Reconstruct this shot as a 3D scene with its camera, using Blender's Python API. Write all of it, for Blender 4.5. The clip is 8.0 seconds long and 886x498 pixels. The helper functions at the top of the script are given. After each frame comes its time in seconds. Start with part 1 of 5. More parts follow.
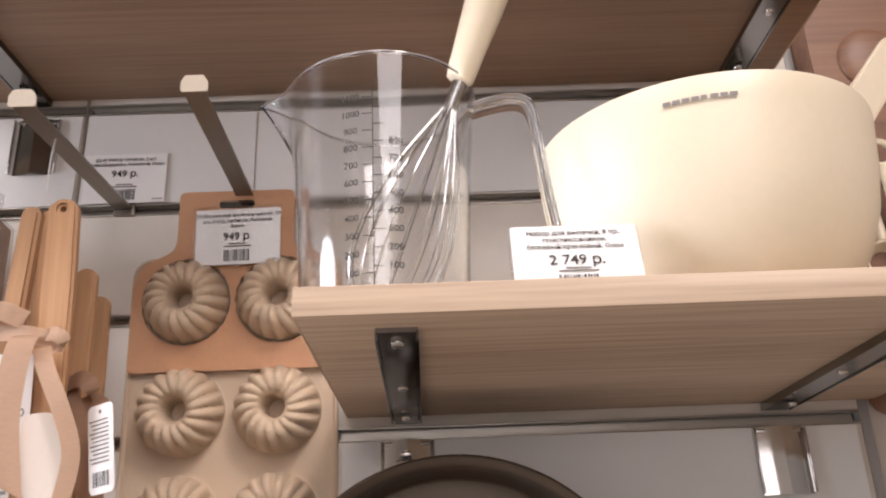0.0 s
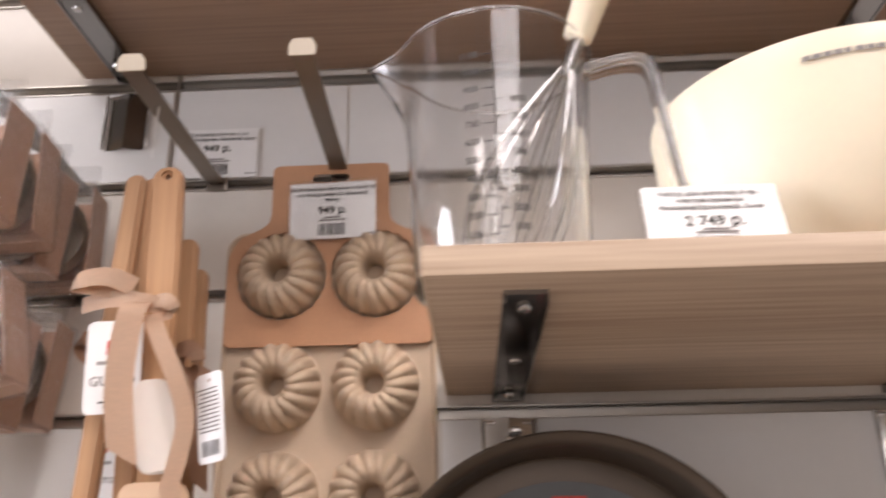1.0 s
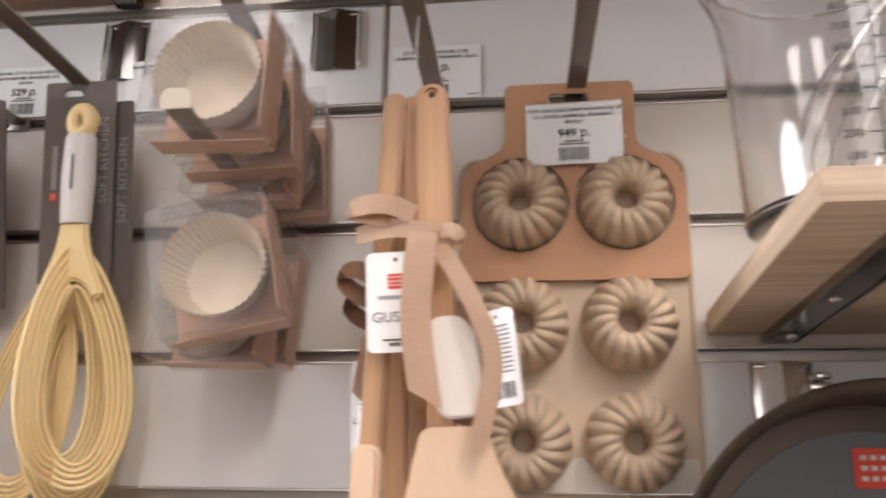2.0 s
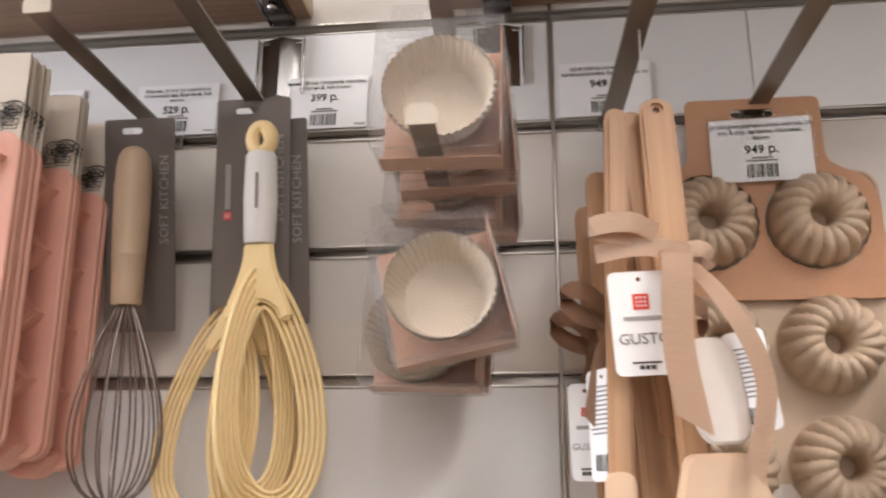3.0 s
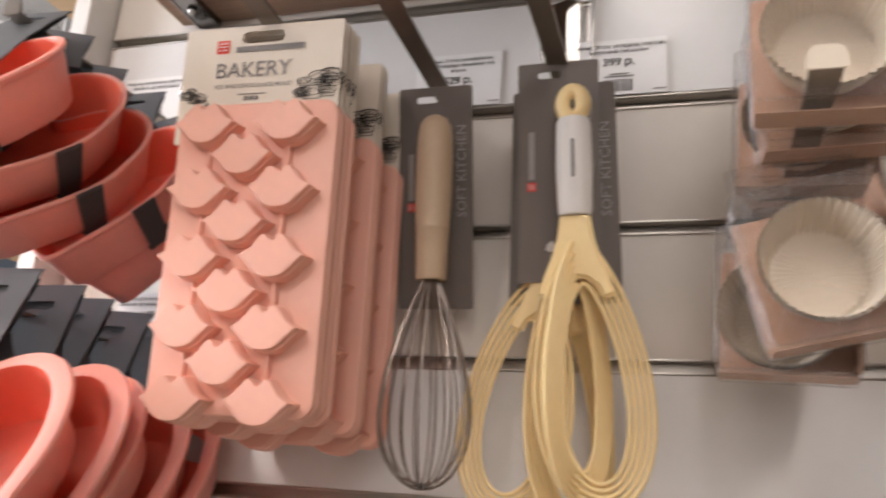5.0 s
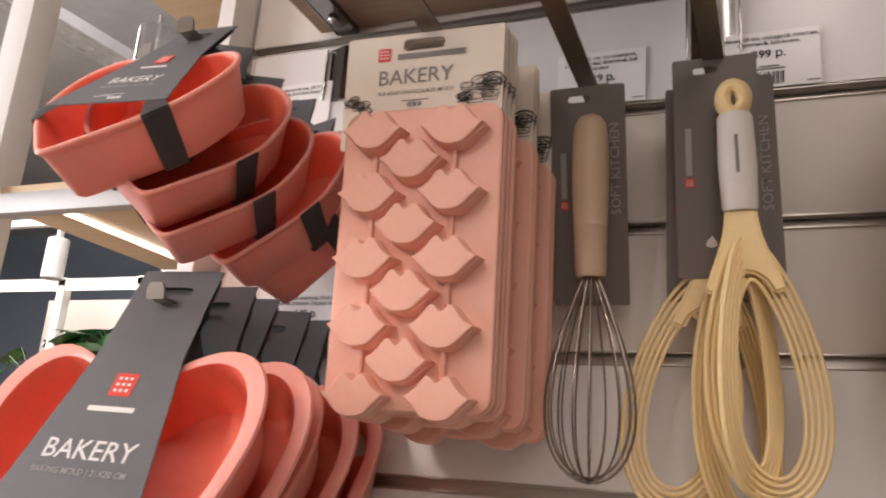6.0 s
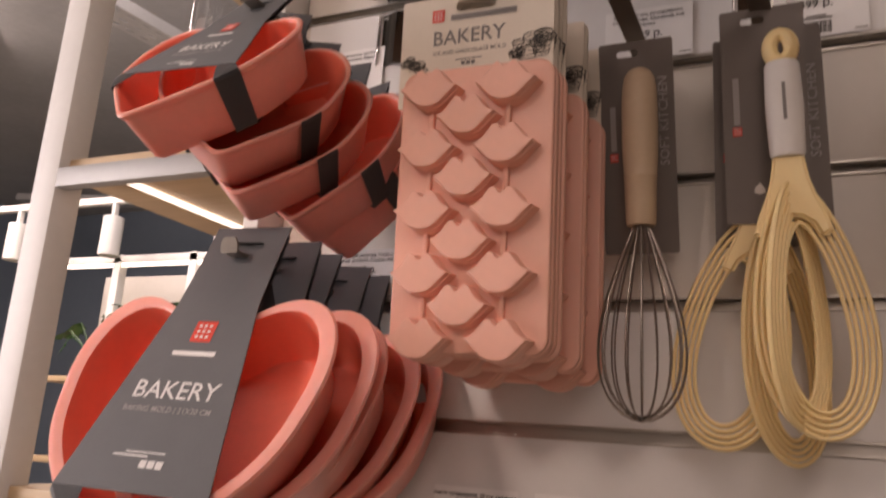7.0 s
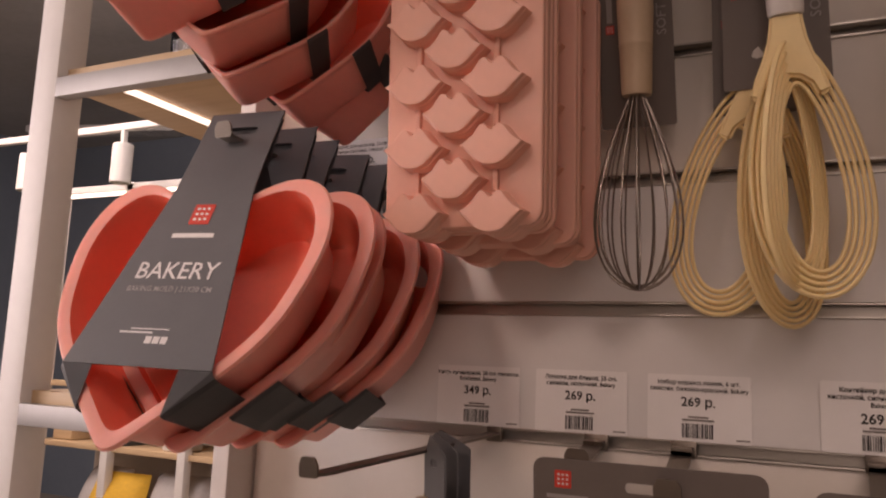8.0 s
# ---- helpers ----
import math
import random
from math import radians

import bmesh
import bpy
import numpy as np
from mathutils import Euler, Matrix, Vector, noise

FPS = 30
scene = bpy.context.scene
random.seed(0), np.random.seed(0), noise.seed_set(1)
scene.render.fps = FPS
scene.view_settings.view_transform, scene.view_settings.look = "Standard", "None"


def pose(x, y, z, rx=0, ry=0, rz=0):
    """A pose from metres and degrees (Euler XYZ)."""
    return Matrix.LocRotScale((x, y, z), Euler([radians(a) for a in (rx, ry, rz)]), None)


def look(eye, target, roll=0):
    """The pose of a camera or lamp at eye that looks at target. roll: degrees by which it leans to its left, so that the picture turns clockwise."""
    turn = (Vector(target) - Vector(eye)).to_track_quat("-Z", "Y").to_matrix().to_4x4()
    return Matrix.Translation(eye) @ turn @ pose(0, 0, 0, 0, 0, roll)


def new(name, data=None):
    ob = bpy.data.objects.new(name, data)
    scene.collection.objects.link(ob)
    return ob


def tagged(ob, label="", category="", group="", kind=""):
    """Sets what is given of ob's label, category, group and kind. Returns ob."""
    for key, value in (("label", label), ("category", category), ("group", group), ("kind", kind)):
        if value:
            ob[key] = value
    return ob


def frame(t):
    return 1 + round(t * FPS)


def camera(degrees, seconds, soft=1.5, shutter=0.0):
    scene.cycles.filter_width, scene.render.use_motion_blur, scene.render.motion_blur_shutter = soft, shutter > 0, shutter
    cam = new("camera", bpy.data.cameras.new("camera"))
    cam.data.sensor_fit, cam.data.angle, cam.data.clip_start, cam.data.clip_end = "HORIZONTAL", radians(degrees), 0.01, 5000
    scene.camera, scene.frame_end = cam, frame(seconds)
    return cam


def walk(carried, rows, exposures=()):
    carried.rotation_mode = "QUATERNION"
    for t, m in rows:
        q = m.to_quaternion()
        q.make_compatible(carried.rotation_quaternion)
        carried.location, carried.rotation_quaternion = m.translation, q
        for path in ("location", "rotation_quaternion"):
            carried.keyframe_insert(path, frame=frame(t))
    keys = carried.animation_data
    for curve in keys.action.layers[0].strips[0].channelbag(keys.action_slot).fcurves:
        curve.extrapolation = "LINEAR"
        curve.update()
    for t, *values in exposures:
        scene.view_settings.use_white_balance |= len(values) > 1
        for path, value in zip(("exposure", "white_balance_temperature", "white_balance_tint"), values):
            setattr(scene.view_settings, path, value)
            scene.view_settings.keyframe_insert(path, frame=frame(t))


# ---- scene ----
cam = camera(56.6, 8.0, 2.0, 0.5)
PATH = [
    (0, (0.312, -0.659, 1.407), (0.333, 1.213, 2.109), -2.2),
    (0.5, (0.294, -0.653, 1.402), (0.305, 1.216, 2.115), -1.8),
    (1, (0.267, -0.635, 1.395), (0.181, 1.235, 2.101), -0.9),
    (1.5, (0.199, -0.609, 1.39), (-0.014, 1.278, 2.016), 0.5),
    (2, (0.124, -0.597, 1.409), (-0.115, 1.31, 1.961), 0.7),
    (2.2, (0.094, -0.594, 1.409), (-0.15, 1.311, 1.966), 0.7),
    (3.3, (-0.032, -0.6, 1.416), (-0.267, 1.292, 2.021), 0.5),
    (3.5, (-0.038, -0.594, 1.42), (-0.283, 1.297, 2.025), 0.7),
    (4, (-0.071, -0.587, 1.412), (-0.324, 1.299, 2.028), 1.4),
    (4.5, (-0.106, -0.576, 1.41), (-0.489, 1.296, 2.002), 2.8),
    (5, (-0.132, -0.576, 1.407), (-0.72, 1.248, 1.978), 4.1),
    (5.2, (-0.139, -0.583, 1.406), (-0.803, 1.219, 1.962), 4.4),
    (6.3, (-0.192, -0.622, 1.401), (-0.964, 1.142, 1.94), 4.4),
    (6.5, (-0.187, -0.631, 1.396), (-0.985, 1.123, 1.935), 4.3),
    (7, (-0.183, -0.632, 1.381), (-1.034, 1.115, 1.852), 4.2),
    (7.5, (-0.177, -0.631, 1.364), (-1.058, 1.133, 1.703), 2.9),
    (8, (-0.172, -0.621, 1.35), (-1.06, 1.148, 1.636), 2.5),
]
walk(cam, [(t, look(eye, target, roll)) for t, eye, target, roll in PATH],
     [(0.0, -0.28, 6400, 17), (1.0, -0.32, 6400, 17), (2.0, -0.36, 6400, 14), (3.5, -0.42, 6350, 13), (5.0, -0.6, 6550, 14), (6.5, -1.17, 7250, 23), (7.2, -1.5, 7750, 29), (8.0, -1.69, 8000, 34)])

# ---- world, light ----
world = bpy.data.worlds.new("world")
scene.world = world
world.use_nodes = True
world.node_tree.nodes["Background"].inputs[0].default_value = (1.0, 0.93, 0.86, 1)
world.node_tree.nodes["Background"].inputs[1].default_value = 0.03


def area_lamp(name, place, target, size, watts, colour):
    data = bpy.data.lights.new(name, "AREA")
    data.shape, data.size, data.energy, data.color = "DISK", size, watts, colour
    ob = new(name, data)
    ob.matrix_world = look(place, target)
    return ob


WARM = (1.0, 0.91, 0.83)


def spot_lamp(place, target, watts, degrees):
    data = bpy.data.lights.new("track_spot_light", "SPOT")
    data.energy, data.color, data.spot_size, data.spot_blend, data.shadow_soft_size = watts, WARM, radians(degrees), 0.8, 0.22
    ob = new("track_spot_light", data)
    ob.matrix_world = look(place, target)


spot_lamp((1.0, -1.7, 3.0), (0.46, -0.15, 1.6), 122, 34)
spot_lamp((0.15, -1.8, 3.0), (0.06, 0.0, 1.60), 27, 28)
spot_lamp((-1.1, -2.2, 2.4), (-0.64, -0.24, 1.57), 215, 15)
# Added frontal fill that lifts the whole wall; no such panel is known
area_lamp("aisle_panel_light", (0.9, -3.0, 3.1), (0.3, -0.1, 1.5), 1.5, 34, (1.0, 0.945, 0.90))
# Unseen low fill, made up to light the wall below the shelves
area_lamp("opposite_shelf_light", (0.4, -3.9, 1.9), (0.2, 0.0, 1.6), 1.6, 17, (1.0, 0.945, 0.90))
# Unseen lamp added at the left to brighten the heart moulds
area_lamp("side_aisle_light", (-2.4, -0.9, 1.70), (-0.6, -0.18, 1.5), 1.3, 84, (0.93, 0.96, 1.0))
# Added lamp whose bounce off the floor fills the undersides
area_lamp("aisle_ceiling_light", (-0.9, -1.5, 3.35), (-0.9, -1.5, 0.0), 1.2, 42, (1.0, 0.94, 0.88))
# Two lamps added out of view to brighten the far shop and ceiling
area_lamp("far_panel_light", (-4.1, 1.4, 3.3), (-3.4, 2.1, 0.0), 1.4, 230, (1.0, 0.97, 0.93))
area_lamp("far_aisle_light", (-2.2, 0.3, 3.0), (-3.4, 2.5, 1.4), 0.8, 120, (0.96, 0.97, 1.0))

# ---- materials ----


def material(name, colour, rough=0.5, metal=0.0, vary=0.08, scale=30.0, bump=0.1, stretch=(1, 1, 1), coat=0.0, sub=0.0, trans=0.0, random_tint=0.0):
    m = bpy.data.materials.new(name)
    m.use_nodes = True
    nt = m.node_tree
    b = nt.nodes["Principled BSDF"]
    co = nt.nodes.new("ShaderNodeTexCoord")
    mp = nt.nodes.new("ShaderNodeMapping")
    mp.inputs["Scale"].default_value = stretch
    nt.links.new(co.outputs["Object"], mp.inputs[0])
    fine, coarse = nt.nodes.new("ShaderNodeTexNoise"), nt.nodes.new("ShaderNodeTexNoise")
    fine.inputs["Scale"].default_value, coarse.inputs["Scale"].default_value = scale * 8, scale
    fine.inputs["Detail"].default_value = 4
    for n in (fine, coarse):
        nt.links.new(mp.outputs[0], n.inputs["Vector"])
    mix = nt.nodes.new("ShaderNodeMix")
    mix.data_type, mix.inputs[0].default_value = "FLOAT", 0.4
    nt.links.new(coarse.outputs[0], mix.inputs[2])
    nt.links.new(fine.outputs[0], mix.inputs[3])
    ramp = nt.nodes.new("ShaderNodeValToRGB")
    ramp.color_ramp.elements[0].position, ramp.color_ramp.elements[1].position = 0.3, 0.7
    ramp.color_ramp.elements[0].color = (*[c * (1 - vary) for c in colour], 1)
    ramp.color_ramp.elements[1].color = (*[min(1, c * (1 + vary)) for c in colour], 1)
    nt.links.new(mix.outputs[0], ramp.inputs[0])
    out = ramp.outputs[0]
    if random_tint:
        info, hsv = nt.nodes.new("ShaderNodeObjectInfo"), nt.nodes.new("ShaderNodeHueSaturation")
        rng = nt.nodes.new("ShaderNodeMapRange")
        rng.inputs[3].default_value, rng.inputs[4].default_value = 1 - random_tint, 1 + random_tint
        nt.links.new(info.outputs["Random"], rng.inputs[0])
        nt.links.new(rng.outputs[0], hsv.inputs["Value"])
        nt.links.new(out, hsv.inputs["Color"])
        out = hsv.outputs[0]
    nt.links.new(out, b.inputs["Base Color"])
    rr = nt.nodes.new("ShaderNodeMapRange")
    rr.inputs[3].default_value, rr.inputs[4].default_value = max(0.02, rough - 0.07), min(1, rough + 0.07)
    nt.links.new(coarse.outputs[0], rr.inputs[0])
    nt.links.new(rr.outputs[0], b.inputs["Roughness"])
    b.inputs["Metallic"].default_value = metal
    b.inputs["Coat Weight"].default_value = coat
    b.inputs["Transmission Weight"].default_value = trans
    if sub:
        b.inputs["Subsurface Weight"].default_value = sub
        b.inputs["Subsurface Radius"].default_value = (0.01, 0.005, 0.003)
        b.inputs["Subsurface Scale"].default_value = 0.6
    if bump:
        bp = nt.nodes.new("ShaderNodeBump")
        bp.inputs["Strength"].default_value, bp.inputs["Distance"].default_value = bump, 0.0006
        nt.links.new(fine.outputs[0], bp.inputs["Height"])
        nt.links.new(bp.outputs[0], b.inputs["Normal"])
    return m


def wood(name, light, dark, along="x", rough=0.5, ring=9.0, grain=220.0, random_tint=0.0):
    """Grain that runs along one axis of the piece, in two scales."""
    m = bpy.data.materials.new(name)
    m.use_nodes = True
    nt = m.node_tree
    b = nt.nodes["Principled BSDF"]
    co, mp, mp2 = nt.nodes.new("ShaderNodeTexCoord"), nt.nodes.new("ShaderNodeMapping"), nt.nodes.new("ShaderNodeMapping")
    k = "xyz".index(along)
    mp.inputs["Scale"].default_value = [0.06 if i == k else 1.0 for i in range(3)]
    mp2.inputs["Scale"].default_value = [0.03 if i == k else 1.0 for i in range(3)]
    big, fine = nt.nodes.new("ShaderNodeTexNoise"), nt.nodes.new("ShaderNodeTexNoise")
    big.inputs["Scale"].default_value, fine.inputs["Scale"].default_value = ring, grain
    big.inputs["Detail"].default_value, fine.inputs["Detail"].default_value = 3, 5
    big.inputs["Distortion"].default_value = 0.6
    nt.links.new(co.outputs["Object"], mp.inputs[0])
    nt.links.new(co.outputs["Object"], mp2.inputs[0])
    nt.links.new(mp.outputs[0], big.inputs["Vector"])
    nt.links.new(mp2.outputs[0], fine.inputs["Vector"])
    mix = nt.nodes.new("ShaderNodeMix")
    mix.data_type, mix.inputs[0].default_value = "FLOAT", 0.45
    nt.links.new(big.outputs[0], mix.inputs[2])
    nt.links.new(fine.outputs[0], mix.inputs[3])
    ramp = nt.nodes.new("ShaderNodeValToRGB")
    ramp.color_ramp.elements[0].position, ramp.color_ramp.elements[1].position = 0.36, 0.62
    ramp.color_ramp.elements[0].color, ramp.color_ramp.elements[1].color = (*dark, 1), (*light, 1)
    nt.links.new(mix.outputs[0], ramp.inputs[0])
    out = ramp.outputs[0]
    if random_tint:
        info, hsv, rng = nt.nodes.new("ShaderNodeObjectInfo"), nt.nodes.new("ShaderNodeHueSaturation"), nt.nodes.new("ShaderNodeMapRange")
        rng.inputs[3].default_value, rng.inputs[4].default_value = 1 - random_tint, 1 + random_tint
        nt.links.new(info.outputs["Random"], rng.inputs[0])
        nt.links.new(rng.outputs[0], hsv.inputs["Value"])
        nt.links.new(out, hsv.inputs["Color"])
        out = hsv.outputs[0]
    nt.links.new(out, b.inputs["Base Color"])
    b.inputs["Roughness"].default_value = rough
    bp = nt.nodes.new("ShaderNodeBump")
    bp.inputs["Strength"].default_value, bp.inputs["Distance"].default_value = 0.25, 0.0004
    nt.links.new(fine.outputs[0], bp.inputs["Height"])
    nt.links.new(bp.outputs[0], b.inputs["Normal"])
    return m


def clear_sheet(name, tint=(0.97, 0.97, 0.97), gloss=0.06, least=0.02, crinkle=0.35):
    """Thin clear plastic film: lets light through, with a sheen."""
    m = bpy.data.materials.new(name)
    m.use_nodes = True
    nt = m.node_tree
    for n in list(nt.nodes):
        nt.nodes.remove(n)
    out, mix = nt.nodes.new("ShaderNodeOutputMaterial"), nt.nodes.new("ShaderNodeMixShader")
    tr, gl, fr, lw = nt.nodes.new("ShaderNodeBsdfTransparent"), nt.nodes.new("ShaderNodeBsdfGlossy"), nt.nodes.new("ShaderNodeMapRange"), nt.nodes.new("ShaderNodeLayerWeight")
    tr.inputs[0].default_value = (*tint, 1)
    gl.inputs["Roughness"].default_value = gloss
    lw.inputs[0].default_value = 0.15
    fr.inputs[3].default_value, fr.inputs[4].default_value = least, 0.6
    nt.links.new(lw.outputs["Facing"], fr.inputs[0])
    ns, bp = nt.nodes.new("ShaderNodeTexNoise"), nt.nodes.new("ShaderNodeBump")
    ns.inputs["Scale"].default_value = 28
    bp.inputs["Strength"].default_value, bp.inputs["Distance"].default_value = crinkle, 0.004
    nt.links.new(ns.outputs[0], bp.inputs["Height"])
    nt.links.new(bp.outputs[0], gl.inputs["Normal"])
    nt.links.new(fr.outputs[0], mix.inputs[0])
    nt.links.new(tr.outputs[0], mix.inputs[1])
    nt.links.new(gl.outputs[0], mix.inputs[2])
    nt.links.new(mix.outputs[0], out.inputs[0])
    return m


def glow(name, colour, strength):
    m = bpy.data.materials.new(name)
    m.use_nodes = True
    b = m.node_tree.nodes["Principled BSDF"]
    b.inputs["Base Color"].default_value = (*colour, 1)
    b.inputs["Emission Color"].default_value = (*colour, 1)
    b.inputs["Emission Strength"].default_value = strength
    return m


PANEL = material("slatwall_laminate", (0.69, 0.64, 0.58), 0.38, vary=0.03, scale=14, bump=0.05)
STRIP = material("white_card_strip", (0.76, 0.75, 0.74), 0.45, vary=0.02, scale=18, bump=0.04)
ALU = material("brushed_aluminium", (0.50, 0.47, 0.43), 0.34, 0.9, 0.08, 20, 0.1, (0.05, 1, 1))
STEEL = material("polished_steel", (0.55, 0.53, 0.51), 0.2, 1.0, 0.06, 30, 0.05)
# Chrome toned down: the dark surroundings it mirrors are put into its colour
CHROME_SHADED = material("shaded_chrome", (0.26, 0.25, 0.24), 0.16, 1.0, 0.05, 25, 0.03)
WIRE = material("whisk_wire_steel", (0.25, 0.215, 0.19), 0.32, 0.9, 0.06, 30, 0.05)
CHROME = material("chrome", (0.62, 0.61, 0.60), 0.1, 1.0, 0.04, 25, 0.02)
HOOK = material("hook_steel", (0.25, 0.215, 0.185), 0.33, 0.85, 0.08, 60, 0.08, (1, 0.1, 1))
HOOK_TIP = material("cream_hook_tip", (0.66, 0.58, 0.47), 0.45, 0.2, 0.04, 40)
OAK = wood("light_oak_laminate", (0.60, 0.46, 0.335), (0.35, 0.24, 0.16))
# Oak darkened to red-brown: shade under the upper shelves is in the colour
OAK_SHADED = wood("shaded_oak_laminate", (0.34, 0.215, 0.14), (0.21, 0.125, 0.078))
OAK_Y = wood("light_oak_end", (0.62, 0.49, 0.35), (0.42, 0.31, 0.21), "y")
BEECH = wood("beech_handle", (0.55, 0.325, 0.175), (0.40, 0.22, 0.115), "z", 0.45, 30, 260, 0.1)
KRAFT = material("kraft_card", (0.50, 0.27, 0.15), 0.62, 0, 0.07, 40, 0.15)
KRAFT_PALE = material("kraft_liner", (0.47, 0.28, 0.19), 0.6, 0, 0.08, 40, 0.1)
TAN = material("tan_silicone", (0.54, 0.42, 0.305), 0.55, 0, 0.05, 40, 0.12, sub=0.05)
# Redder coral stands in for light bouncing and glowing inside the moulds
CORAL_BOUNCE = material("coral_bounce_silicone", (0.95, 0.205, 0.135), 0.42, 0, 0.05, 25, 0.08, sub=0.3)
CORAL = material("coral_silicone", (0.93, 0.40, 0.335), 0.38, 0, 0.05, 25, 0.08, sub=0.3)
PINK = material("pale_pink_silicone", (0.84, 0.45, 0.35), 0.45, 0, 0.04, 25, 0.08, sub=0.1)
GREY_CARD = material("grey_card", (0.115, 0.118, 0.125), 0.5, 0, 0.06, 60, 0.05)
TAUPE_CARD = material("taupe_card", (0.16, 0.135, 0.12), 0.5, 0, 0.05, 60, 0.05)
CREAM_CARD = material("cream_card", (0.74, 0.66, 0.56), 0.55, 0, 0.03, 50, 0.05)
PAPER = material("white_paper", (0.87, 0.86, 0.85), 0.5, 0, 0.02, 60, 0.03)
INK = material("black_ink", (0.035, 0.032, 0.03), 0.6, 0, 0.05, 60, 0)
INK_SOFT = material("grey_ink", (0.22, 0.2, 0.19), 0.6, 0, 0.05, 60, 0)
WHITE_INK = material("white_ink", (0.75, 0.74, 0.73), 0.6, 0, 0.03, 60, 0)
GREY_INK = material("pale_grey_ink", (0.36, 0.34, 0.33), 0.6, 0, 0.03, 60, 0)
RED_INK = material("red_ink", (0.72, 0.06, 0.035), 0.5, 0, 0.05, 60, 0)
CREAM = material("cream_plastic", (0.80, 0.70, 0.53), 0.4, 0, 0.03, 20, 0.06, sub=0.05)
BEIGE = material("beige_plastic", (0.52, 0.39, 0.27), 0.5, 0, 0.05, 30, 0.08)
YELLOW = material("pale_yellow_nylon", (0.91, 0.70, 0.36), 0.42, 0, 0.05, 30, 0.06, sub=0.05)
WHITE_PLASTIC = material("white_grip", (0.78, 0.75, 0.72), 0.45, 0, 0.03, 30, 0.05)
PALE_SILICONE = material("pale_peach_silicone", (0.72, 0.52, 0.36), 0.5, 0, 0.04, 25, 0.08, sub=0.06)
WHITE_SILICONE = material("white_silicone", (0.80, 0.74, 0.68), 0.5, 0, 0.03, 25, 0.06, sub=0.05)
LINER = material("cream_baking_paper", (0.66, 0.57, 0.46), 0.7, 0, 0.05, 80, 0.1, sub=0.05)
RIBBON = material("peach_ribbon", (0.74, 0.54, 0.39), 0.55, 0, 0.06, 200, 0.3, (1, 1, 6))
RIBBON_DARK = material("brown_ribbon", (0.46, 0.28, 0.18), 0.55, 0, 0.08, 200, 0.3, (1, 1, 6))
PAN_METAL = material("bronze_nonstick", (0.10, 0.075, 0.055), 0.36, 0.5, 0.08, 40, 0.1)
PAN_DISC = material("grey_blue_liner_card", (0.13, 0.137, 0.145), 0.45, 0, 0.05, 30, 0.05)
CLEAR = clear_sheet("clear_pvc")
CLEAR_BOX = clear_sheet("crinkled_clear_pvc", (0.95, 0.95, 0.95), 0.06, 0.045, 0.9)
GLASS = material("clear_acrylic", (0.985, 0.985, 0.985), 0.03, 0, 0.0, 20, 0.0, trans=1.0)
DARK_CEILING = material("dark_grey_ceiling", (0.40, 0.395, 0.39), 0.8, 0, 0.1, 3, 0.1)
BLUE_WALL = material("slate_blue_wall", (0.22, 0.27, 0.33), 0.7, 0, 0.06, 3, 0.1)
WHITE_FRAME = material("white_frame_paint", (0.72, 0.70, 0.67), 0.45, 0, 0.04, 10, 0.1)
GREY_FRAME = material("grey_frame_paint", (0.36, 0.35, 0.34), 0.45, 0.2, 0.05, 10, 0.1)
TRAY_ZINC = material("zinc_plated_steel", (0.52, 0.51, 0.50), 0.45, 0.4, 0.06, 10, 0.1)
PLY = wood("birch_ply", (0.62, 0.45, 0.28), (0.52, 0.36, 0.21), "x", 0.5, 6, 90)
FLOOR = wood("floor_laminate", (0.46, 0.39, 0.32), (0.36, 0.30, 0.24), "y", 0.4, 4, 60)
SHOP_WALL = material("warm_white_plaster", (0.62, 0.57, 0.52), 0.8, 0, 0.04, 4, 0.2)
WALNUT = wood("walnut_board", (0.26, 0.13, 0.075), (0.15, 0.07, 0.04), "x", 0.45, 14, 160)
LEAF = material("dark_green_leaf", (0.03, 0.11, 0.03), 0.4, 0, 0.25, 20, 0.1, random_tint=0.3)
MUSTARD = material("mustard_cloth", (0.66, 0.38, 0.04), 0.8, 0, 0.1, 60, 0.4)
GREY_CLOTH = material("grey_cloth", (0.42, 0.40, 0.39), 0.85, 0, 0.1, 60, 0.4)
DARK_CLOTH = material("dark_cloth", (0.1, 0.095, 0.09), 0.85, 0, 0.15, 60, 0.4)
LED = glow("led_strip", (1.0, 0.93, 0.82), 6.0)

# ---- building blocks ----


def mesh_of(bm, name, mat, smooth=True):
    bmesh.ops.recalc_face_normals(bm, faces=bm.faces[:])
    me = bpy.data.meshes.new(name)
    bm.to_mesh(me)
    bm.free()
    me.materials.append(mat)
    if smooth:
        me.shade_smooth()
        me.set_sharp_from_angle(angle=radians(38))
    return me


def part(name, bm, mat, parent, label="", smooth=True):
    ob = new(name, mesh_of(bm, name, mat, smooth))
    ob.parent = parent
    return tagged(ob, label)


def share(name, me, parent, m, label=""):
    ob = new(name, me)
    ob.parent = parent
    ob.matrix_basis = m
    return tagged(ob, label)


def thing(name, m, label, category, group="", kind=""):
    ob = new(name)
    ob.empty_display_size = 0.02
    ob.matrix_basis = m
    return tagged(ob, label, category, group, kind)


def box(bm, c, s, bevel=0.0, m=None):
    made = bmesh.ops.create_cube(bm, size=1)["verts"]
    bmesh.ops.scale(bm, vec=s, verts=made)
    bmesh.ops.translate(bm, vec=c, verts=made)
    if bevel:
        edges = list({e for v in made for e in v.link_edges})
        made = bmesh.ops.bevel(bm, geom=edges, offset=bevel, segments=2, affect="EDGES", profile=0.5)["verts"]
    if m is not None:
        bmesh.ops.transform(bm, matrix=m, verts=list(made))
    return bm


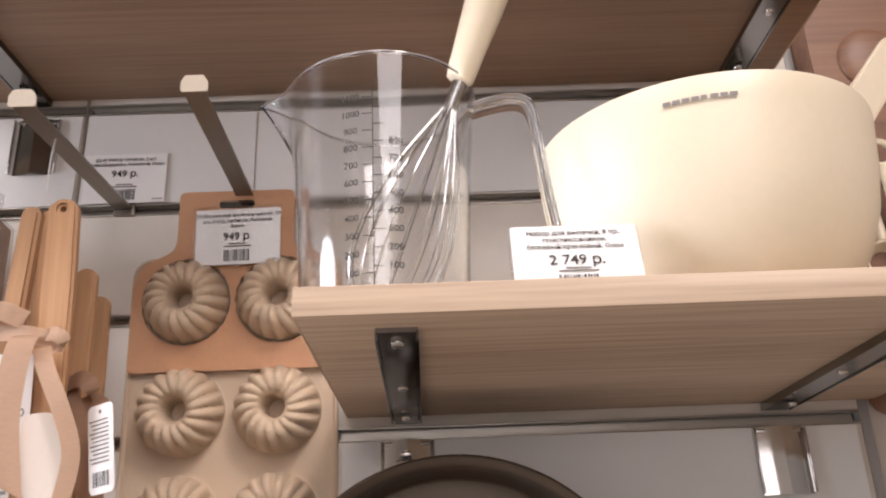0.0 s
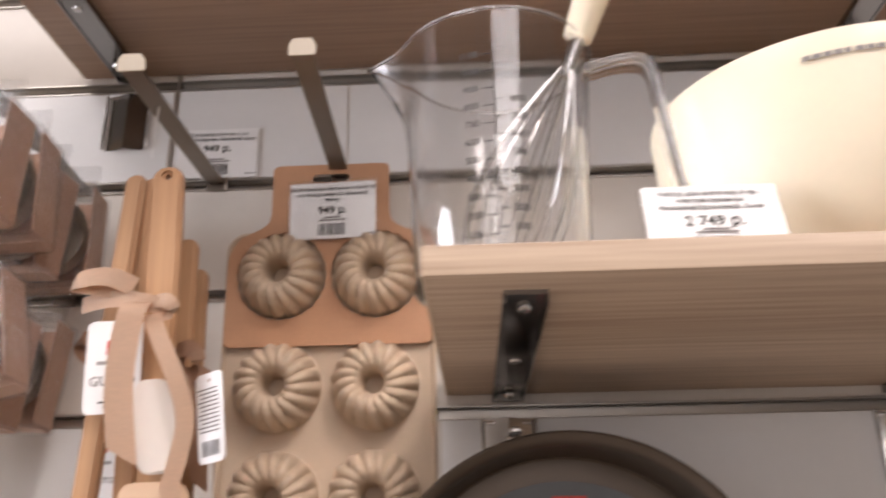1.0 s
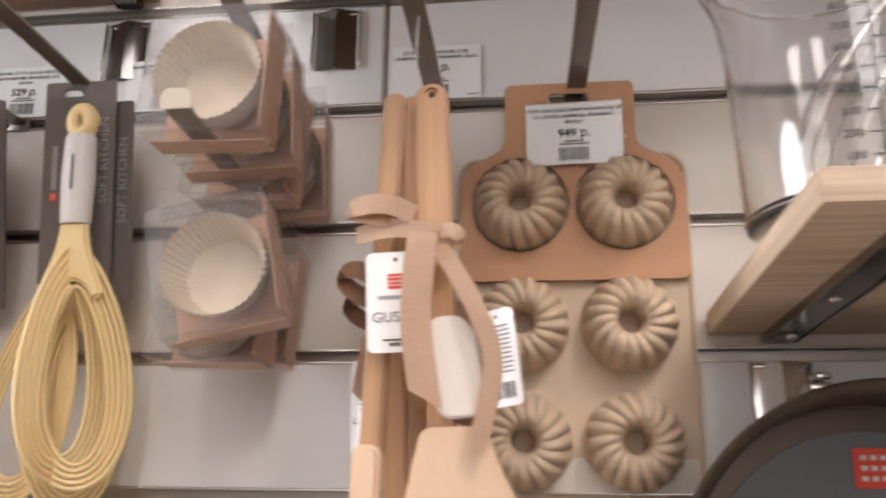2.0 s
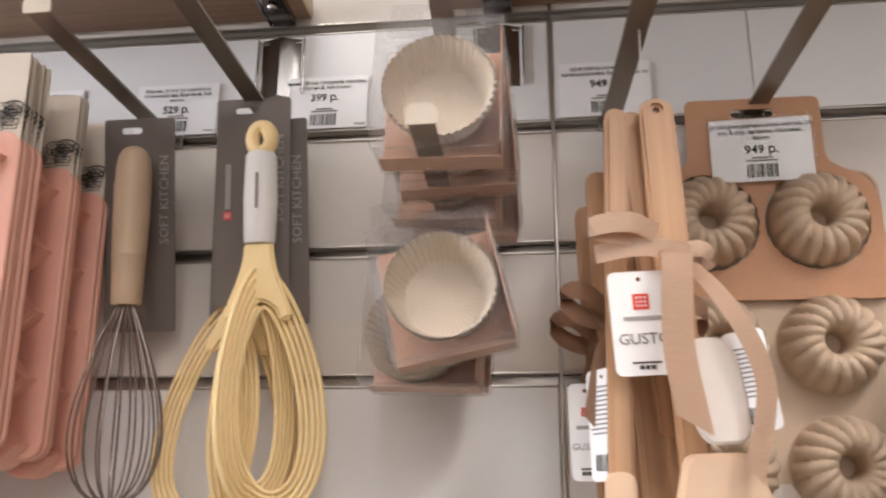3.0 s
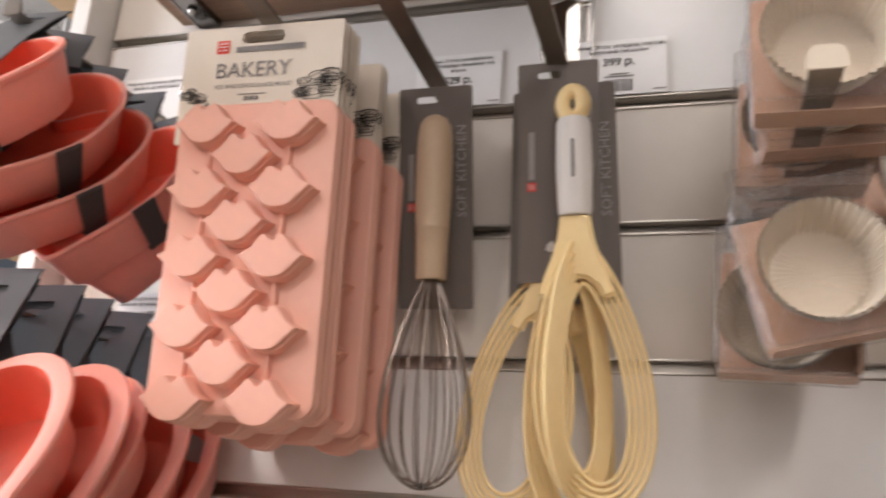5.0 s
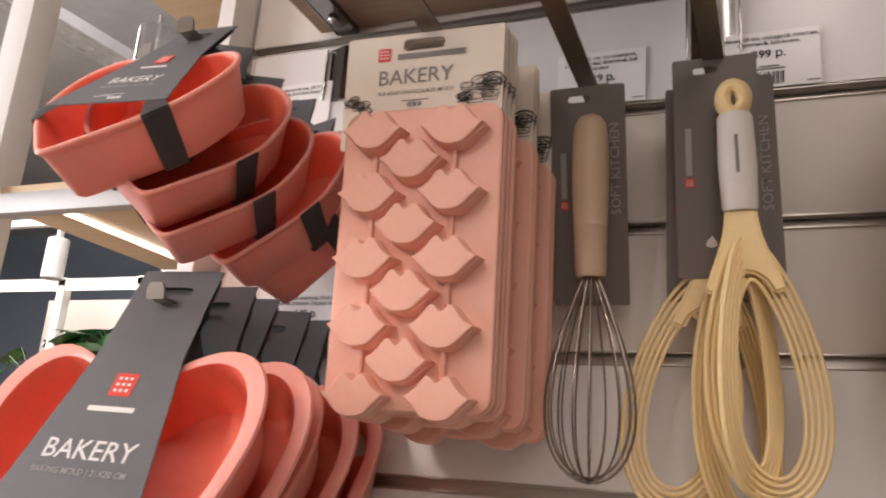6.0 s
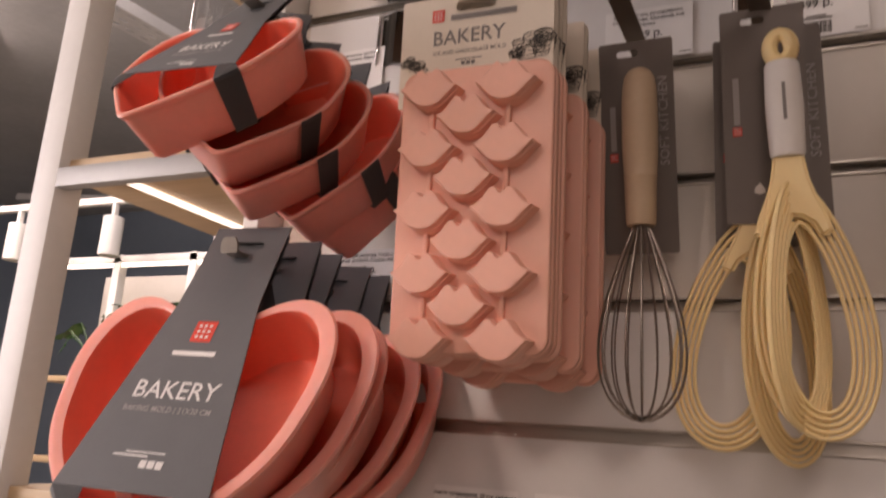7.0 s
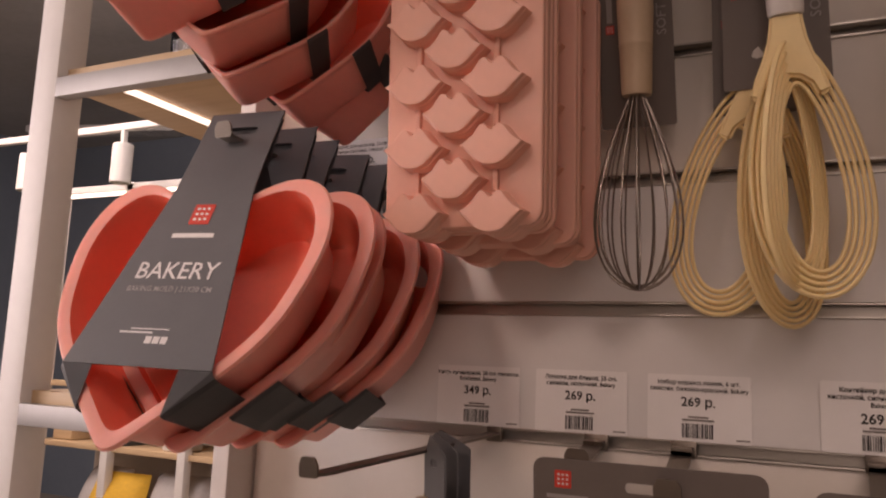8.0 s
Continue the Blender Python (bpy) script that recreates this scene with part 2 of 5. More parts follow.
def cube(c, s, bevel=0.0):
    return box(bmesh.new(), c, s, bevel)


def tube(bm, pts, r, n=8, closed=False, flat=1.0, up=None):
    """A round or flattened rod along points; r may be a list."""
    pts = [Vector(p) for p in pts]
    count = len(pts)
    rings, ref = [], Vector(up) if up else None
    for i, p in enumerate(pts):
        a, b = (pts[i - 1], pts[(i + 1) % count]) if closed else (pts[max(0, i - 1)], pts[min(count - 1, i + 1)])
        d = (b - a).normalized()
        if ref is None:
            ref = d.orthogonal().normalized()
        s = d.cross(ref).normalized()
        q = s.cross(d).normalized()
        if up is None:
            ref = q
        ri = r[i] if isinstance(r, (list, tuple)) else r
        rings.append([bm.verts.new(p + ri * (math.cos(2 * math.pi * k / n) * s + flat * math.sin(2 * math.pi * k / n) * q)) for k in range(n)])
    for i in range(count if closed else count - 1):
        a, b = rings[i], rings[(i + 1) % count]
        for k in range(n):
            bm.faces.new((a[k], a[(k + 1) % n], b[(k + 1) % n], b[k]))
    if not closed:
        bm.faces.new(rings[0][::-1])
        bm.faces.new(rings[-1])
    return bm


def lathe(bm, profile, n=48, shape=None):
    """Turns (r, z) about z; shape(angle, i) gives a factor for the radius."""
    rings = []
    for i, (r, z) in enumerate(profile):
        if r < 1e-6:
            rings.append([bm.verts.new((0, 0, z))])
            continue
        rings.append([bm.verts.new(((r * (shape(2 * math.pi * k / n, i) if shape else 1)) * math.cos(2 * math.pi * k / n),
                                    (r * (shape(2 * math.pi * k / n, i) if shape else 1)) * math.sin(2 * math.pi * k / n), z)) for k in range(n)])
    for a, b in zip(rings, rings[1:]):
        for k in range(n):
            j = (k + 1) % n
            if len(a) == 1 and len(b) > 1:
                bm.faces.new((a[0], b[k], b[j]))
            elif len(b) == 1 and len(a) > 1:
                bm.faces.new((a[k], b[0], a[j]))
            elif len(a) > 1:
                bm.faces.new((a[k], a[j], b[j], b[k]))
    return bm


def loft(bm, loops, cap_first=True, cap_last=True):
    rings = [[bm.verts.new(p) for p in lp] for lp in loops]
    n = len(rings[0])
    for a, b in zip(rings, rings[1:]):
        for k in range(n):
            bm.faces.new((a[k], a[(k + 1) % n], b[(k + 1) % n], b[k]))
    if cap_first:
        bm.faces.new(rings[0][::-1])
    if cap_last:
        bm.faces.new(rings[-1])
    return bm


def rounded(w, h, r, n=5, cx=0.0, cy=0.0):
    out = []
    for sx, sy, a0 in ((1, 1, 0), (-1, 1, 90), (-1, -1, 180), (1, -1, 270)):
        for k in range(n + 1):
            a = radians(a0 + 90 * k / n)
            out.append((cx + sx * (w / 2 - r) + r * math.cos(a), cy + sy * (h / 2 - r) + r * math.sin(a)))
    return out


def round_corners(pts, r, n=4):
    """A polygon with each corner cut round."""
    out = []
    for i, p in enumerate(pts):
        p, a, b = Vector(p), Vector(pts[i - 1]), Vector(pts[(i + 1) % len(pts)])
        ra = min(r, (a - p).length * 0.45, (b - p).length * 0.45)
        s, e = p + (a - p).normalized() * ra, p + (b - p).normalized() * ra
        for k in range(n + 1):
            t = k / n
            out.append(tuple((1 - t) ** 2 * s + 2 * t * (1 - t) * p + t * t * e))
    return out


def plate(outer, holes=(), thick=0.0008, m=None):
    """A flat sheet in the xz plane, facing -y, with holes."""
    bm = bmesh.new()
    edges = []
    for lp in (outer, *holes):
        vs = [bm.verts.new((x, 0, z)) for x, z in lp]
        edges += [bm.edges.new((vs[i - 1], vs[i])) for i in range(len(vs))]
    bmesh.ops.triangle_fill(bm, edges=edges, use_beauty=True)
    bmesh.ops.recalc_face_normals(bm, faces=bm.faces[:])
    made = bmesh.ops.extrude_face_region(bm, geom=bm.faces[:])["geom"]
    bmesh.ops.translate(bm, vec=(0, thick, 0), verts=[v for v in made if isinstance(v, bmesh.types.BMVert)])
    if m is not None:
        bmesh.ops.transform(bm, matrix=m, verts=bm.verts[:])
    return bm


def circle(cx, cz, r, n=40, wob=0.0, teeth=0):
    return [(cx + r * (1 + wob * math.cos(teeth * 2 * math.pi * k / n)) * math.cos(2 * math.pi * k / n),
             cz + r * (1 + wob * math.cos(teeth * 2 * math.pi * k / n)) * math.sin(2 * math.pi * k / n)) for k in range(n)]


TEXTS = {}


def text(parent, words, size, x, z, mat, y=-0.0012, turn=0.0, align="CENTER", name="lettering", squeeze=1.0):
    """Printed words facing -y, laid on a sheet in the xz plane."""
    key = (words, size, align, mat.name)
    if key not in TEXTS:
        cu = bpy.data.curves.new("lettering", "FONT")
        cu.body, cu.size, cu.align_x, cu.align_y, cu.resolution_u, cu.offset = words, size, align, "CENTER", 2, size * (0.016 if mat is INK else 0.006)
        ob = bpy.data.objects.new("lettering", cu)
        scene.collection.objects.link(ob)
        me = bpy.data.meshes.new_from_object(ob.evaluated_get(bpy.context.evaluated_depsgraph_get()))
        bpy.data.objects.remove(ob)
        me.materials.clear()
        me.materials.append(mat)
        TEXTS[key] = me
    return share(name, TEXTS[key], parent, pose(x, y, z, 90, 0, 0) @ pose(0, 0, 0, 0, 0, turn) @ Matrix.Diagonal((squeeze, 1, 1, 1)))


def bars(parent, rows, mat, y=-0.0012, name="small_print"):
    """Small print that cannot be read, as bars: x, z, width, height."""
    bm = bmesh.new()
    for x, z, w, h in rows:
        vs = [bm.verts.new(p) for p in ((x - w / 2, y, z - h / 2), (x + w / 2, y, z - h / 2), (x + w / 2, y, z + h / 2), (x - w / 2, y, z + h / 2))]
        bm.faces.new(vs)
    return part(name, bm, mat, parent, smooth=False)


def barcode(parent, x, z, w, h, y=-0.0012):
    rng, rows, at = random.Random(int(x * 1e4) + 7), [], -w / 2
    while at < w / 2:
        b = rng.choice((0.0004, 0.0006, 0.0009))
        rows.append((x + at, z, b, h))
        at += b + rng.choice((0.0004, 0.0006, 0.0008))
    return bars(parent, rows, INK, y, "barcode")


def maker_mark(parent, x, z, s, y=-0.0012, turn=0.0, ink=None):
    """The maker's square, plain with light bars."""
    q = part("maker_square", plate(rounded(s, s, s * 0.04, 2), thick=0.0002), ink or RED_INK, parent, "small red square mark", False)
    q.matrix_basis = pose(x, y, z) @ pose(0, 0, 0, 0, -turn, 0)
    bars(q, [((i - 1) * s * 0.25, (1 - j) * s * 0.26, s * 0.14, s * 0.12) for i in range(3) for j in range(3)], WHITE_INK, -0.0003)
    return q


def price_tag(m, lines, price, label, w=0.072, h=0.047, group="shelf-edge price tags", shiny=False):
    t = thing("price_tag", m, label, "price tag", group)
    part("paper", plate(rounded(w, h, 0.0008, 1), thick=0.0006), PAPER, t, smooth=False)
    for i, s in enumerate(lines):
        text(t, s, 0.0043, 0, h * 0.38 - i * 0.0047, INK, -0.0007)
    text(t, price, 0.0092, 0.0, h * 0.38 - len(lines) * 0.0047 - 0.0045, INK, -0.0007, name="price")
    bars(t, [(0, -h * 0.135, 0.014, 0.0012), (0, -h * 0.18, 0.022, 0.0012), (w * 0.42, -h * 0.44, 0.009, 0.001)], INK_SOFT, -0.0007)
    barcode(t, 0, -h * 0.34, 0.022, 0.010, -0.0007)
    if shiny:
        sh = part("clear_sleeve", plate(rounded(w + 0.004, h + 0.004, 0.001, 1), thick=0.0003), CLEAR, t, "glossy clear sleeve", False)
        sh.matrix_basis = pose(0, -0.0022, 0)
        sh.visible_shadow = False
    return t


def basis(origin, right, down):
    """A pose whose x runs to the right, z up, against down, and -y out to the viewer."""
    x, z = Vector(right).normalized(), -Vector(down).normalized()
    x = (x - z * z.dot(x)).normalized()
    y = z.cross(x)
    return Matrix.Translation(origin) @ Matrix((x, y, z)).transposed().to_4x4()


# ---- large structure ----
GROOVES = [0.8 + 0.1 * i for i in range(17)]
WALL_L, WALL_R = -0.667, 0.645


def slat_wall():
    wall = tagged(new("wall_north"), "cream laminated slatwall with metal-lined horizontal grooves", "wall", kind="structure")
    bm = cube(((WALL_L + WALL_R) / 2, 0.022, 1.25), (WALL_R - WALL_L, 0.016, 2.5))
    part("backing", bm, PANEL, wall)
    for x0, x1 in ((WALL_L, -0.0012), (0.0012, WALL_R)):
        zs = [0.0] + GROOVES + [2.5]
        for a, b in zip(zs, zs[1:]):
            lo, hi = a + (0.0052 if a > 0 else 0), b - (0.0052 if b < 2.5 else 0)
            part("slat", cube(((x0 + x1) / 2, 0.007, (lo + hi) / 2), (x1 - x0, 0.014, hi - lo), 0.0008), PANEL, wall)
        for z in GROOVES:
            bm = bmesh.new()
            w = x1 - x0 - 0.0006
            cx = (x0 + x1) / 2
            box(bm, (cx, 0.0008, z + 0.0046), (w, 0.005, 0.0016), 0.0003)
            box(bm, (cx, 0.0008, z - 0.0046), (w, 0.005, 0.0016), 0.0003)
            box(bm, (cx, 0.012, z), (w, 0.0015, 0.0082))
            part("groove_insert", bm, ALU, wall, "brushed metal groove lining")
    part("joint_strip", cube((0, 0.0015, 1.25), (0.0022, 0.006, 2.5), 0.0004), ALU, wall, "thin metal strip in the panel joint")


slat_wall()


def structure(name, bm, mat, label, category):
    ob = new(name, mesh_of(bm, name, mat, False))
    return tagged(ob, label, category, kind="structure")


# white card strips that lie on the slats behind the tags
for sx0, sx1, sz in ((-0.66, -0.003, 1.75), (0.003, 0.155, 1.75), (0.157, 0.64, 1.75), (-0.62, -0.075, 1.35), (-0.66, -0.003, 1.45), (0.235, 0.64, 1.45)):
    s = structure("card_strip", cube(((sx0 + sx1) / 2, -0.0008, sz), (sx1 - sx0, 0.0016, 0.088)), STRIP, "plain white card strip lying on the slatwall", "card strip")

structure("floor", cube((-1.5, 0.5, -0.02), (12, 9, 0.04)), FLOOR, "brown wood-look shop floor", "floor")
structure("ceiling", cube((-1.5, 0.5, 3.42), (12, 9, 0.04)), DARK_CEILING, "dark grey painted shop ceiling", "ceiling")
structure("wall_south", cube((-1.5, -4.05, 1.7), (12, 0.1, 3.4)), SHOP_WALL, "plain warm white shop wall", "wall")
structure("wall_east", cube((4.55, 0.5, 1.7), (0.1, 9, 3.4)), SHOP_WALL, "plain warm white shop wall", "wall")
structure("wall_west", cube((-7.55, 0.5, 1.7), (0.1, 9, 3.4)), BLUE_WALL, "slate blue shop wall", "wall")
structure("wall_far", cube((-1.5, 5.05, 1.7), (12, 0.1, 3.4)), BLUE_WALL, "slate blue shop wall", "wall")
structure("wall_core", cube((-0.011, 0.085, 1.25), (1.312, 0.1, 2.5)), WHITE_FRAME, "white core panel behind the slatwall", "wall")
structure("end_panel", cube((-0.678, 0.05, 1.25), (0.018, 0.17, 2.5), 0.001), WHITE_FRAME, "white end panel of the display wall", "panel")
structure("side_wall", cube((0.80, 0.02, 1.25), (0.29, 0.03, 2.5), 0.001), SHOP_WALL, "warm white wall panel beside the slatwall", "wall")
structure("panel_gap", cube((0.650, 0.012, 1.25), (0.008, 0.02, 2.5)), GREY_FRAME, "dark joint beside the slatwall", "trim")


# ---- shelves and brackets ----
def shelf(x0, x1, z0, depth, label, thick=0.0165, tilt=0.0, mat=None):
    """The front edge stands higher than the back by the tilt."""
    s = thing("wall_shelf", pose((x0 + x1) / 2, 0, z0 - tilt, -math.degrees(math.atan2(tilt, depth))), label, "shelf", "wooden wall shelves")
    w = x1 - x0
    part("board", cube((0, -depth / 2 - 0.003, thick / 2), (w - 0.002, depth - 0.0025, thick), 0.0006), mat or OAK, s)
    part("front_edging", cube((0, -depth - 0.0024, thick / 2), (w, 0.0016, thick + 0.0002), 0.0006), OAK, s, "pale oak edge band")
    for sx in (-1, 1):
        part("end_edging", cube((sx * (w / 2 - 0.0004), -depth / 2 - 0.003, thick / 2), (0.0014, depth - 0.003, thick + 0.0001), 0.0005), OAK_Y, s, "pale oak edge band")
    return s


SHELF_Z = 1.5225
shelf(0.239, 0.86, SHELF_Z, 0.2585, "light oak-look shelf board on chrome wall brackets", 0.0158, 0.010)
# the upper boards carry the shade of their undersides in the wood colour
shelf(-0.086, 0.625, 1.8095, 0.30, "oak-look shelf board above the hanging goods, shade in its brown colour", mat=OAK_SHADED)
shelf(-0.586, -0.201, 1.8095, 0.30, "oak-look shelf board above the baking moulds, shade in its brown colour", mat=OAK_SHADED)


def bracket(x, zs, reach=0.222, w=0.023, tilt=0.0, skew=0.0):
    """A folded steel arm under a shelf, its plate hooked in the groove below."""
    b = thing("shelf_bracket", pose(x, 0, zs - tilt, -math.degrees(math.atan2(tilt, reach)), 0, skew), "chrome-plated steel shelf bracket hooked into the slatwall groove", "bracket", "shelf brackets")
    bm = bmesh.new()
    pts = [(-w / 2, 0), (w / 2, 0), (w / 2 - 0.002, -0.0035), (-w / 2 + 0.002, -0.0035)]
    loft(bm, [[(px * 0.92, -0.004, pz * 1.6) for px, pz in pts], [(px, -reach * 0.6, pz * 1.4) for px, pz in pts], [(px, -reach, pz) for px, pz in pts]])
    part("arm", bm, CHROME_SHADED, b, "polished arm under the board")
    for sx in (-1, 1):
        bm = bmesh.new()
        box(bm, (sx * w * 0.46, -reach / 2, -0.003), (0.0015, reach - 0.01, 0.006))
        part("flange", bm, CHROME_SHADED, b)
    drop = zs - tilt - 1.4425 if zs < 1.7 else zs - 1.7365
    pw = 0.040
    bm = bmesh.new()
    prof = [(-pw / 2, 0), (-pw * 0.32, -0.001), (-pw * 0.16, -0.0035), (0, -0.006), (pw * 0.16, -0.0035), (pw * 0.32, -0.001), (pw / 2, 0)]
    loops = []
    for z in (-0.018, -drop + 0.004, -drop):
        loops.append([(px, -0.0012 + py, z) for px, py in prof] + [(px, -0.0006 + py + 0.0012, z) for px, py in prof[::-1]])
    loft(bm, loops)
    # upper plates get the toned-down chrome, so lamp glare is painted out
    part("plate", bm, CHROME if zs < 1.7 else CHROME_SHADED, b, "ribbed polished wall plate")
    for sx in (-1, 1):
        part("plate_edge", cube((sx * pw / 2, -0.003, -0.018 - (drop - 0.018) / 2), (0.0014, 0.005, drop - 0.02), 0.0004), CHROME, b)
    part("groove_tongue", cube((0, 0.003, -0.021), (pw * 0.9, 0.012, 0.003), 0.0005), STEEL, b)
    for yy in (-0.035, -reach * 0.5, -reach + 0.018):
        bm = bmesh.new()
        lathe(bm, [(0, -0.002), (0.0032, -0.0016), (0.0042, 0.0), (0.0042, 0.001)], 14)
        sc = part("screw", bm, STEEL, b)
        sc.matrix_basis = pose(0, yy, -0.0048 if yy < -0.1 else -0.008)
    return b


for bx, bz in ((0.2855, SHELF_Z), (0.577, SHELF_Z), (-0.042, 1.8095), (0.585, 1.8095), (-0.226, 1.8095), (-0.556, 1.8095)):
    bracket(bx, bz, *((0.238, 0.024, 0.0103, 1.2) if bz < 1.7 else ()))


# ---- display hooks ----
def hook(x, z, reach, skew=0.0, rise=0.0, w=0.0145, label="flat steel display hook with an upturned tip", tip_mat=None):
    h = thing("display_hook", pose(x, 0, z), label, "hook", "slatwall display hooks")
    bm = bmesh.new()
    path = [(0, 0.009, 0.004), (0, 0.004, 0.0035), (0, -0.002, 0.001), (0, -0.012, 0.0)]
    path += [(skew * t, -reach * t, rise * t) for t in (0.2, 0.4, 0.6, 0.8, 0.95)]
    tip = (skew, -reach, rise + 0.001)
    path += [tip]
    loops = []
    for p in path:
        loops.append([(p[0] - w / 2, p[1], p[2] + 0.001), (p[0] + w / 2, p[1], p[2] + 0.001), (p[0] + w / 2, p[1], p[2] - 0.001), (p[0] - w / 2, p[1], p[2] - 0.001)])
    loft(bm, loops)
    part("arm", bm, HOOK, h)
    bm = plate(round_corners([(-w * 0.62, 0), (-w * 0.62, 0.007), (-w * 0.42, 0.0115), (w * 0.42, 0.0115), (w * 0.62, 0.007), (w * 0.62, 0)], 0.0015), thick=0.0014)
    t = part("tip", bm, tip_mat or HOOK_TIP, h, "small upturned pale metal tip")
    t.matrix_basis = pose(skew, -reach - 0.0008, rise - 0.001, 8, 0, 0)
    part("clip", cube((0, -0.001, 0.0), (w * 1.25, 0.004, 0.012), 0.0006), HOOK, h)
    return h


hook(0.044, 1.7, 0.198, 0.007, -0.012)
hook(0.152, 1.702, 0.19, 0.006, -0.002)
hook(-0.075, 1.7, 0.205, 0.008, 0.006)
hook(-0.075, 1.6, 0.207, 0.002, 0.006)
hook(-0.222, 1.7, 0.2, 0.0, 0.004)
hook(-0.315, 1.7, 0.205, 0.008, -0.008)
hook(-0.405, 1.7, 0.2, 0.006, 0.002)
hook(-0.572, 1.7, 0.196, -0.002, 0.0, 0.012, tip_mat=HOOK)
hook(-0.566, 1.5, 0.188, 0.0, 0.005, 0.012, tip_mat=HOOK)

# ---- price tags ----
TAG_Z = 1.7295
price_tag(pose(0.042, -0.0035, TAG_Z), ["(Д-4) Набор лопаток, 2 шт,", "силикон/дерево, бежевый, Gusto"], "949 р.", "white paper price tag reading 949 on the slatwall")
price_tag(pose(-0.186, -0.0035, TAG_Z), ["Венчик, 29 см, складной, пластик,", "молочный, Soft kitchen"], "399 р.", "white paper price tag reading 399 on the slatwall")
price_tag(pose(-0.314, -0.0035, TAG_Z), ["Венчик, 31 см, со скребком,", "сталь/пластик, бежевый, Soft", "kitchen"], "529 р.", "white paper price tag reading 529 on the slatwall")
price_tag(pose(-0.436, -0.0035, TAG_Z), ["Форма для льда, 22х12 см,", "силикон, розовая, Bakery"], "549 р.", "white paper price tag half hidden behind pink moulds")
price_tag(pose(-0.604, -0.0035, TAG_Z + 0.005), ["Форма для выпечки, 18х19 см,", "силикон, розовая, Bakery"], "549 р.", "white paper price tag half hidden behind coral moulds")
price_tag(pose(-0.566, -0.0035, 1.5295), ["Форма для выпечки, 21х20 см,", "силикон, розовая, Сердце, Bakery"], "649 р.", "white paper price tag reading 649 on the slatwall")
for tx, tl, tp in ((-0.445, ["Кисть кулинарная, 28 см, силикон,", "бежевая, Bakery"], "349 р."), (-0.3595, ["Лопатка для блинов, 25 см,", "силикон, молочная, Bakery"], "269 р."),
                   (-0.2725, ["Набор мерных ложек, 6 шт,", "пластик, бежево-красный, Bakery"], "269 р."), (-0.157, ["Контейнер для масла с", "кисточкой, силикон, бежевый,", "Bakery"], "269 р.")):
    price_tag(pose(tx, -0.0035, 1.3293), tl, tp, "white paper price tag reading %s on the slatwall" % tp[:3])


# ---- round-cup baking mould in its kraft sleeve ----
def bundt_mesh(R=0.0340, H=0.032, flutes=17):
    bm = bmesh.new()
    coarse = [(1.06, 0.0), (1.03, 0.004), (1.0, 0.012), (0.99, 0.14), (0.965, 0.32), (0.91, 0.54), (0.82, 0.76), (0.70, 0.92), (0.57, 0.985), (0.46, 0.975), (0.37, 0.91), (0.30, 0.79), (0.255, 0.6), (0.235, 0.35), (0.22, 0.06), (0.0, 0.05)]
    prof = []
    for a, b in zip(coarse, coarse[1:]):
        prof += [(a[0] + (b[0] - a[0]) * q / 3, a[1] + (b[1] - a[1]) * q / 3) for q in range(3)]
    prof = prof[:-2] + [(0.0, 0.05)]
    n = flutes * 8
    rings = []
    for r, h in prof:
        if r == 0:
            rings.append([bm.verts.new((0, -h * H, 0))])
            continue
        on = min(1.0, max(0.0, (h - 0.03) / 0.3)) * min(1.0, max(0.0, (r - 0.2) / 0.16))
        ring = []
        for k in range(n):
            a = 2 * math.pi * k / n
            c = abs(math.cos(flutes / 2 * (a + 0.42 * (1 - r)))) ** 0.8 - 0.7
            rr = R * r * (1 + 0.11 * on * c)
            ring.append(bm.verts.new((rr * math.cos(a), -H * (h + 0.085 * on * c), rr * math.sin(a))))
        rings.append(ring)
    for a, b in zip(rings, rings[1:]):
        for k in range(n):
            if len(b) == 1:
                bm.faces.new((a[k], a[(k + 1) % n], b[0]))
            else:
                bm.faces.new((a[k], a[(k + 1) % n], b[(k + 1) % n], b[k]))
    me = mesh_of(bm, "cup", TAN)
    me.shade_smooth()
    return me


